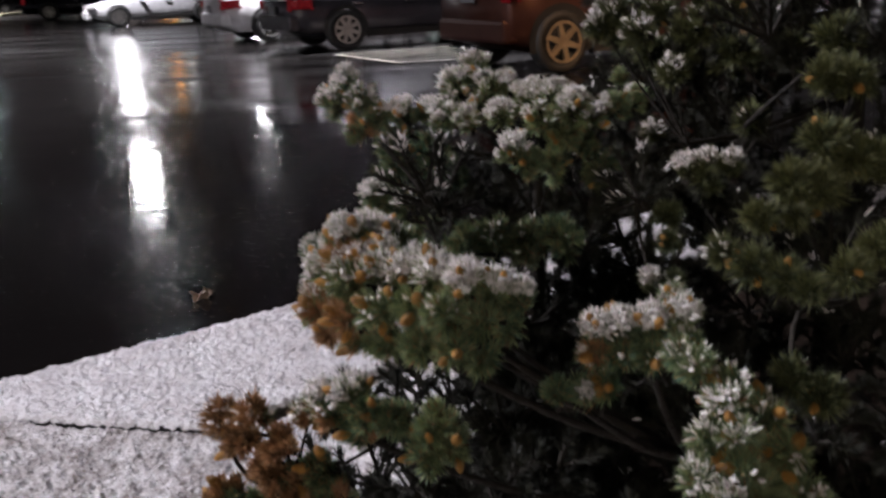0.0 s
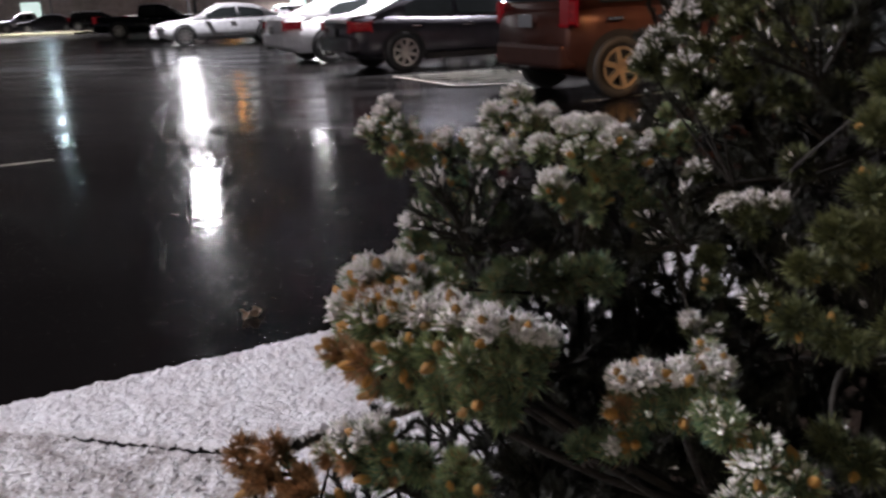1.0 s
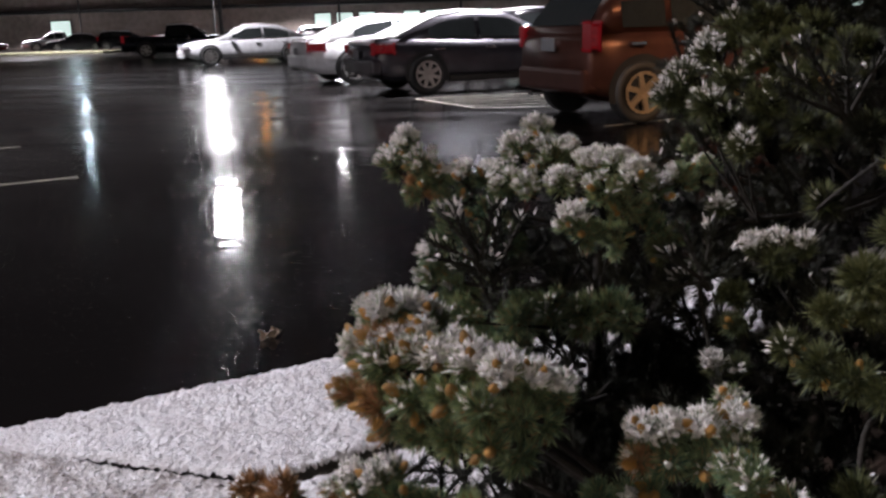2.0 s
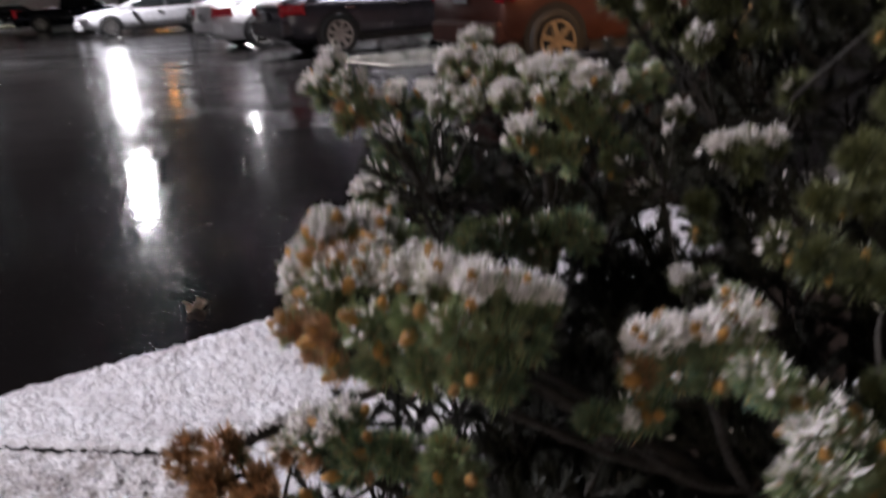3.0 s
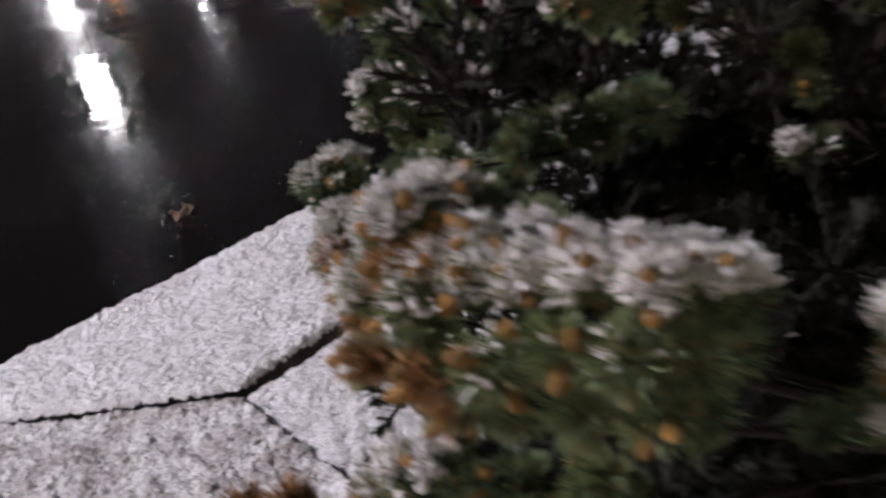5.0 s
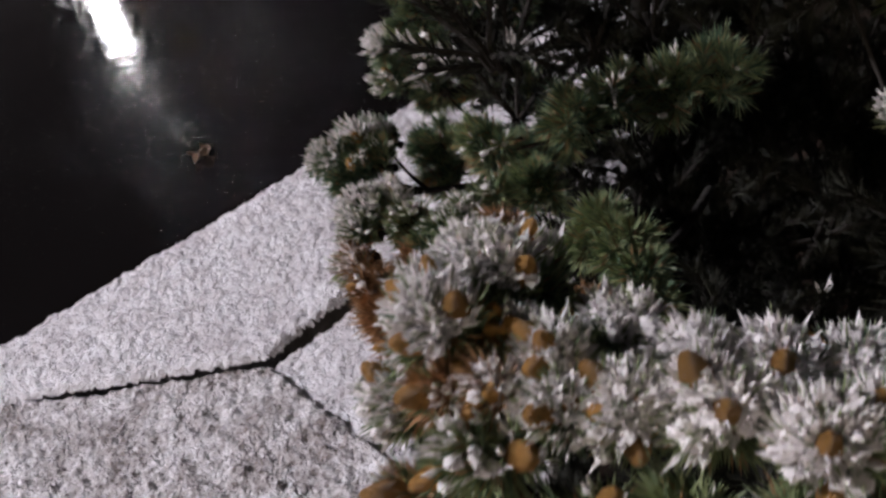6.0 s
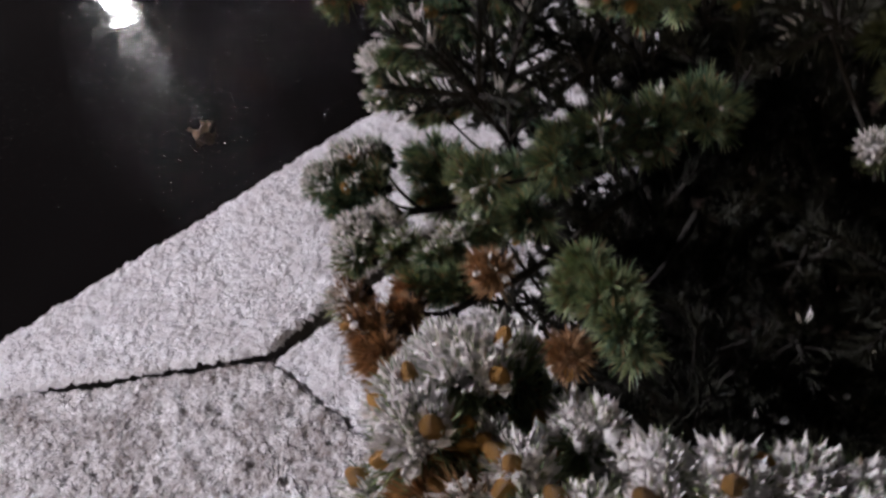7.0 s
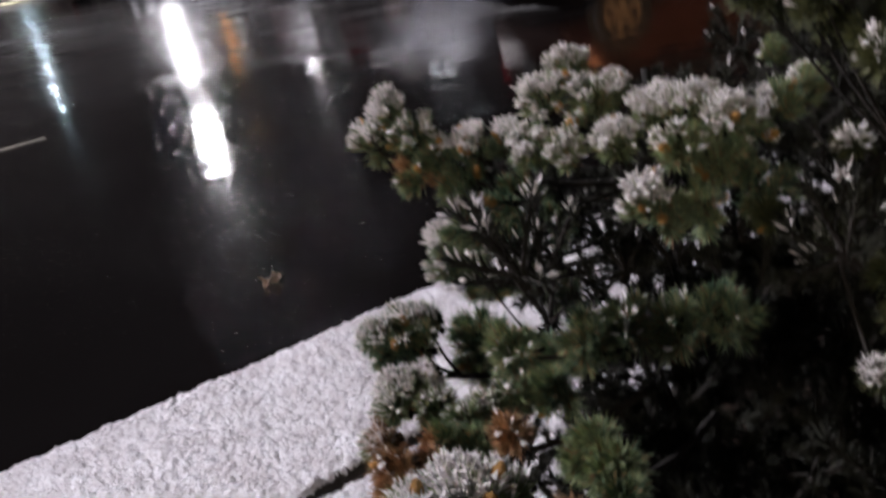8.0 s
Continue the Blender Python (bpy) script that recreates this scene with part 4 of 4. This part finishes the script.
# withered brown tuft low over the walkway
bough(near, (1.0, 1.74, 0.72), [
    (0.763, 1.676, 0.832, 0.0125, 0.1, 0.85),
    (0.783, 1.672, 0.836, 0.0123, 0.1, 0.85),
    (0.776, 1.668, 0.823, 0.0136, 0, 1),
    (0.798, 1.661, 0.820, 0.0141, 0, 1),
    (0.792, 1.657, 0.809, 0.0122, 0, 1),
    (0.768, 1.656, 0.793, 0.0143, 0, 0.9),
    (0.793, 1.650, 0.792, 0.0146, 0, 0.6),
    (0.759, 1.652, 0.782, 0.0148, 0, 0.8),
    (0.781, 1.646, 0.779, 0.0161, 0, 0.6),
    (0.807, 1.658, 0.798, 0.0148, 0, 0.6),
    (0.808, 1.652, 0.782, 0.0173, 0, 0.5),
    (0.826, 1.659, 0.787, 0.0150, 0, 0.3),
    (0.813, 1.672, 0.835, 0.0089, 0.2, 0.6),
], needle=0.0095, density=150, shoots=6, buds=0.35)

# green tuft beside it with one snowy tip
bough(near, (1.0, 1.74, 0.72), [
    (0.825, 1.670, 0.845, 0.0112, 0.9, 0),
    (0.840, 1.666, 0.848, 0.0123, 0.95, 0),
    (0.829, 1.662, 0.838, 0.0106, 0.05, 0.3),
    (0.849, 1.658, 0.841, 0.0126, 0.08, 0),
    (0.843, 1.659, 0.830, 0.0111, 0, 0.2),
    (0.863, 1.656, 0.838, 0.0130, 0.03, 0),
    (0.887, 1.650, 0.837, 0.0133, 0.03, 0),
    (0.881, 1.645, 0.822, 0.0145, 0.03, 0),
    (0.894, 1.647, 0.827, 0.0124, 0, 0),
    (0.820, 1.661, 0.806, 0.0131, 0, 0.2),
], needle=0.01, density=150, shoots=6, buds=0.4)


# middle pine: crown with the pointed tips, lower boughs over the kerb
middle = pine((0.967, 2.011, 0.45), "compact dark green pine with snow on every tip")
branch(middle, [(0.967, 2.011, 0.45), (0.975, 2.02, 0.709), (0.98, 2.03, 0.895), (0.975, 2.035, 0.976)], 0.010, "trunk")
# crown: the knob at its end
bough(middle, (0.985, 2.03, 0.90), [
    (0.811, 2.015, 0.981, 0.0151, 0.95, 0),
    (0.797, 2.009, 0.963, 0.0171, 0.5, 0),
    (0.823, 2.005, 0.966, 0.0170, 0.55, 0),
    (0.836, 2.000, 0.951, 0.0150, 0.75, 0),
    (0.860, 2.000, 0.950, 0.0180, 0.85, 0),
    (0.882, 2.001, 0.951, 0.0150, 0.8, 0),
    (0.851, 1.994, 0.931, 0.0200, 0.05, 0),
    (0.822, 1.997, 0.942, 0.0170, 0.05, 0.2),
], needle=0.0106, density=140, shoots=7, buds=0.3)

# crown: the pointed top
bough(middle, (0.985, 2.03, 0.90), [
    (0.923, 2.003, 0.990, 0.0148, 0.95, 0),
    (0.907, 1.998, 0.975, 0.0178, 0.85, 0),
    (0.933, 1.987, 0.970, 0.0195, 0.55, 0),
    (0.897, 1.980, 0.950, 0.0175, 0.6, 0),
    (0.917, 1.969, 0.949, 0.0173, 0.5, 0),
    (0.948, 1.989, 0.975, 0.0127, 0.9, 0),
], needle=0.0106, density=140, shoots=7, buds=0.3)

# crown: the broad snowy shoulder
bough(middle, (0.985, 2.03, 0.90), [
    (0.964, 1.956, 0.969, 0.0159, 0.95, 0),
    (0.983, 1.945, 0.967, 0.0185, 0.95, 0),
    (0.999, 1.933, 0.963, 0.0155, 0.95, 0),
    (0.975, 1.930, 0.953, 0.0182, 0.3, 0),
    (0.950, 1.910, 0.933, 0.0161, 0.9, 0),
    (0.959, 1.910, 0.924, 0.0161, 0, 0),
    (0.994, 1.937, 0.941, 0.0175, 0.4, 0),
    (0.943, 1.951, 0.955, 0.0140, 0.75, 0),
], needle=0.0106, density=140, shoots=7, buds=0.3)

# crown: far shoulder and dark underside
bough(middle, (0.985, 2.03, 0.90), [
    (1.020, 1.969, 0.943, 0.0173, 0.85, 0),
    (1.041, 1.983, 0.951, 0.0166, 0.9, 0),
    (1.061, 1.995, 0.956, 0.0148, 0.7, 0),
    (1.012, 1.963, 0.924, 0.0144, 0.6, 0),
    (1.058, 2.041, 0.970, 0.0104, 0.8, 0),
    (0.881, 1.971, 0.921, 0.0234, 0, 0),
    (0.898, 1.967, 0.909, 0.0214, 0, 0),
    (0.850, 1.986, 0.907, 0.0210, 0, 0),
    (0.983, 1.929, 0.915, 0.0203, 0, 0),
    (1.025, 1.959, 0.910, 0.0212, 0, 0),
], needle=0.0106, density=130, shoots=7, buds=0.15)

# snowy side tuft
bough(middle, (0.94, 2.06, 0.84), [
    (0.822, 2.087, 0.860, 0.0172, 0.95, 0),
    (0.837, 2.084, 0.850, 0.0183, 0.95, 0),
    (0.818, 2.080, 0.839, 0.0172, 0.95, 0),
    (0.854, 2.075, 0.856, 0.0147, 0.6, 0),
    (0.843, 2.077, 0.829, 0.0183, 0.5, 0),
], needle=0.012, density=140, shoots=6, buds=0.1)

# dim bough across the trunk
bough(middle, (1.0, 2.03, 0.82), [
    (0.868, 1.899, 0.860, 0.0191, 0.08, 0),
    (0.907, 1.900, 0.862, 0.0205, 0.12, 0),
    (0.931, 1.901, 0.864, 0.0205, 0.12, 0),
    (0.958, 1.900, 0.860, 0.0218, 0.06, 0),
    (0.982, 1.901, 0.860, 0.0218, 0.03, 0),
], needle=0.0135, density=140, shoots=7, buds=0.2)

# low boughs over the snowy edge
bough(middle, (0.95, 2.05, 0.76), [
    (0.775, 1.994, 0.833, 0.0169, 0.4, 0),
    (0.791, 2.007, 0.831, 0.0200, 0.5, 0),
    (0.798, 1.988, 0.821, 0.0213, 0.08, 0),
    (0.782, 1.978, 0.826, 0.0149, 0.08, 0),
    (0.802, 2.017, 0.827, 0.0140, 0.3, 0),
    (0.792, 1.938, 0.820, 0.0165, 0.95, 0),
    (0.806, 1.949, 0.816, 0.0159, 0.85, 0),
    (0.814, 1.924, 0.813, 0.0162, 0.25, 0),
    (0.787, 1.924, 0.818, 0.0122, 0.3, 0),
], needle=0.013, density=140, shoots=7, buds=0.15)

# boughs behind them, combed downwards
bough(middle, (0.97, 2.05, 0.76), [
    (0.837, 2.039, 0.801, 0.0233, 0, 0),
    (0.834, 2.018, 0.789, 0.0193, 0, 0),
    (0.872, 1.969, 0.818, 0.0188, 0.03, 0.5),
    (0.887, 1.957, 0.816, 0.0185, 0.05, 0),
    (0.905, 1.970, 0.814, 0.0172, 0, 0),
    (0.862, 1.919, 0.818, 0.0158, 0.2, 0),
    (0.846, 1.907, 0.820, 0.0132, 0.4, 0),
    (0.887, 1.921, 0.817, 0.0188, 0, 0),
    (0.843, 2.090, 0.821, 0.0207, 0, 0),
    (0.874, 2.089, 0.815, 0.0226, 0, 0),
    (0.903, 2.075, 0.808, 0.0222, 0, 0),
], needle=0.014, density=140, shoots=7, buds=0.1)

# withered brown shoots
bough(middle, (0.95, 1.97, 0.78), [
    (0.792, 1.855, 0.841, 0.0117, 0.3, 0.5),
    (0.802, 1.831, 0.840, 0.0143, 0.05, 1),
    (0.805, 1.816, 0.835, 0.0139, 0, 1),
    (0.809, 1.801, 0.831, 0.0117, 0, 1),
    (0.862, 1.841, 0.846, 0.0119, 0.05, 1),
    (0.885, 1.787, 0.834, 0.0099, 0, 0.8),
    (0.822, 1.873, 0.828, 0.0126, 0, 0.6),
    (0.835, 1.870, 0.822, 0.0126, 0, 0.3),
    (0.815, 1.849, 0.829, 0.0109, 0, 0.8),
    (0.843, 1.880, 0.816, 0.0117, 0, 0),
    (0.833, 1.895, 0.823, 0.0114, 0.1, 0),
], needle=0.012, density=140, shoots=6, buds=0.1)

# soft green tuft in the shade
bough(middle, (0.98, 1.93, 0.78), [
    (0.895, 1.809, 0.848, 0.0114, 0, 0),
    (0.902, 1.811, 0.856, 0.0124, 0, 0),
    (0.907, 1.799, 0.849, 0.0170, 0, 0),
    (0.909, 1.784, 0.845, 0.0135, 0, 0),
    (0.911, 1.778, 0.836, 0.0107, 0, 0),
], needle=0.013, density=150, shoots=7, buds=0.05)


# right-hand pine: tall, its dimness put into the needle colours
tall = pine((1.308, 2.117, 0.45), "tall shadowed pine with sparse snow in its boughs")
branch(tall, [(1.308, 2.117, 0.45), (1.302, 2.111, 0.875), (1.283, 2.099, 1.247), (1.290, 2.105, 1.464)], 0.022, "trunk")
# edge of the tall pine with scraps of snow
bough(tall, (1.28, 2.05, 0.95), [
    (1.027, 1.973, 1.021, 0.0140, 0.3, 0),
    (1.041, 1.977, 1.033, 0.0159, 0.25, 0),
    (1.055, 1.951, 1.016, 0.0155, 0.2, 0),
    (1.076, 1.921, 0.987, 0.0133, 0.2, 0),
    (1.021, 1.936, 0.903, 0.0112, 0.3, 0),
    (1.045, 1.912, 0.893, 0.0109, 0.25, 0),
    (1.067, 1.888, 0.881, 0.0124, 0.3, 0),
    (1.065, 1.872, 0.864, 0.0096, 0.2, 0),
    (1.063, 1.927, 0.940, 0.0082, 0.4, 0),
    (1.049, 1.862, 0.836, 0.0078, 0.6, 0),
    (1.067, 1.862, 0.834, 0.0078, 0.6, 0),
], needle=0.013, density=120, shoots=6, buds=0.05)

# snow-topped bough inside the shade
bough(tall, (1.28, 2.05, 0.95), [
    (1.071, 1.854, 0.926, 0.0082, 0.6, 0),
    (1.087, 1.855, 0.928, 0.0091, 0.6, 0),
    (1.102, 1.851, 0.927, 0.0082, 0.5, 0),
    (1.084, 1.848, 0.918, 0.0139, 0, 0.4),
    (1.095, 1.845, 1.011, 0.0148, 0, 0.6),
    (1.130, 1.825, 1.010, 0.0136, 0, 0.5),
    (1.134, 1.765, 1.021, 0.0142, 0, 0.3),
    (1.108, 1.830, 0.962, 0.0133, 0.1, 0.4),
], needle=0.013, density=120, shoots=6, buds=0.05)

# flank of the tall pine beside the lot
bough(tall, (1.28, 2.08, 1.02), [
    (1.053, 2.060, 1.027, 0.0193, 0.5, 0),
    (1.079, 2.068, 1.051, 0.0203, 0.5, 0),
    (1.060, 2.035, 1.009, 0.0198, 0.2, 0),
    (1.099, 2.075, 1.070, 0.0213, 0.3, 0),
    (1.087, 2.032, 1.028, 0.0224, 0.05, 0.1),
    (1.119, 2.029, 1.047, 0.0231, 0.05, 0),
    (1.119, 2.058, 1.079, 0.0227, 0.1, 0),
    (1.146, 2.017, 1.070, 0.0234, 0, 0),
    (1.113, 1.999, 1.012, 0.0225, 0.05, 0.2),
    (1.139, 1.985, 1.030, 0.0227, 0, 0),
    (1.080, 2.013, 0.997, 0.0192, 0.1, 0),
    (1.103, 1.991, 0.985, 0.0206, 0, 0.2),
    (1.133, 1.954, 0.993, 0.0221, 0, 0.2),
    (1.168, 1.973, 1.052, 0.0230, 0, 0),
], needle=0.0125, density=120, shoots=7, buds=0.1)

# dim olive boughs
bough(tall, (1.28, 2.05, 0.95), [
    (1.118, 1.738, 1.001, 0.0123, 0, 0),
    (1.134, 1.738, 1.000, 0.0136, 0, 0),
    (1.099, 1.687, 0.975, 0.0137, 0, 0),
    (1.113, 1.685, 0.967, 0.0137, 0, 0),
    (1.126, 1.684, 0.962, 0.0132, 0, 0),
    (1.084, 1.690, 0.952, 0.0134, 0, 0),
    (1.099, 1.690, 0.948, 0.0140, 0, 0),
    (1.078, 1.714, 0.926, 0.0110, 0, 0),
    (1.098, 1.715, 0.928, 0.0117, 0, 0),
], needle=0.0125, density=130, shoots=7, buds=0.25)

# dim lower boughs
bough(tall, (1.22, 1.85, 0.84), [
    (1.055, 1.708, 0.908, 0.0104, 0.05, 0),
    (1.064, 1.686, 0.906, 0.0125, 0, 0),
    (1.078, 1.675, 0.903, 0.0128, 0, 0),
    (1.088, 1.664, 0.900, 0.0108, 0, 0),
    (1.103, 1.657, 0.912, 0.0129, 0, 0),
    (1.060, 1.613, 0.874, 0.0109, 0, 0),
    (1.074, 1.611, 0.866, 0.0115, 0, 0),
    (1.121, 1.661, 0.923, 0.0129, 0, 0),
], needle=0.012, density=130, shoots=7, buds=0.15)


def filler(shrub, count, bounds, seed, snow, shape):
    """The crowded inner and far boughs, their needles coloured near black for shade."""
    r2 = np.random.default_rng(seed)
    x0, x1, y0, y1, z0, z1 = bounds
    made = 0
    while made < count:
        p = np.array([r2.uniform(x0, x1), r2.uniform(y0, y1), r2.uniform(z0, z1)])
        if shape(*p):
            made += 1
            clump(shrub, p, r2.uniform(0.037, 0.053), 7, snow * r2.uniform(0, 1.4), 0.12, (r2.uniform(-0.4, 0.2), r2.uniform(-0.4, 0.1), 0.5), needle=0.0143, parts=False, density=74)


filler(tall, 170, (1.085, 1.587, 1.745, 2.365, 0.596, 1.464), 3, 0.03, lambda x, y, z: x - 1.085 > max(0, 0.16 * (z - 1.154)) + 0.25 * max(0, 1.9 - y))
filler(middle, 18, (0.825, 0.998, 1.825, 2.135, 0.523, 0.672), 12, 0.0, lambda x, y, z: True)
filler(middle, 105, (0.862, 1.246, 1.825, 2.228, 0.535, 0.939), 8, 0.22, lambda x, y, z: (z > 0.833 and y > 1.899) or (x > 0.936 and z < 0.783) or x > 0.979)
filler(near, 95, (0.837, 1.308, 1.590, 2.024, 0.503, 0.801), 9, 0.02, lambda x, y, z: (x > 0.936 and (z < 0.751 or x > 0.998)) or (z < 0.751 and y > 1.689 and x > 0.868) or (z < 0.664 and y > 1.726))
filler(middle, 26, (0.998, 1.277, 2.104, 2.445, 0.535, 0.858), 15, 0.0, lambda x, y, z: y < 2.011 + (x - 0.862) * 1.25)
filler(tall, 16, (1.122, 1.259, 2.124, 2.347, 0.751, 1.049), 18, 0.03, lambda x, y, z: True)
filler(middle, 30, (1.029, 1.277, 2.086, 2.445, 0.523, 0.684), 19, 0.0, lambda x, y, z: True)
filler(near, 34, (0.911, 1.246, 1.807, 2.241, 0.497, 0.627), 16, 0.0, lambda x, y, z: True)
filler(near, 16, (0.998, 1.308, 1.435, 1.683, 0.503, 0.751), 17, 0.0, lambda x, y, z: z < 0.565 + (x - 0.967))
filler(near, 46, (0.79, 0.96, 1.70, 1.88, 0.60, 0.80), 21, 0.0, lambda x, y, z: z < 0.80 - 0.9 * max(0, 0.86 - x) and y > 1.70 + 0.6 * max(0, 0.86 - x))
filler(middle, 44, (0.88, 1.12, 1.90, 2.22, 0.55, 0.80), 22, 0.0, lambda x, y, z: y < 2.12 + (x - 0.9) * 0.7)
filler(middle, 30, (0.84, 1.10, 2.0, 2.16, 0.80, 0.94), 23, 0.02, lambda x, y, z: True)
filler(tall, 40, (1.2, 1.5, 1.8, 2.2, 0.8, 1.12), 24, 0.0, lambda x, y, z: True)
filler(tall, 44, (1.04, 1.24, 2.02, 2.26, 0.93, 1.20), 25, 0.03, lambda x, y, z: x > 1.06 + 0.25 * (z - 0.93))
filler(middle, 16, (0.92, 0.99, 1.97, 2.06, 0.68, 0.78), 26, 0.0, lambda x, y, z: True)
grow_all()
for shrub in (near, middle, tall):
    for piece in shrub.children:
        piece.matrix_parent_inverse = Matrix.Translation(-shrub.location)
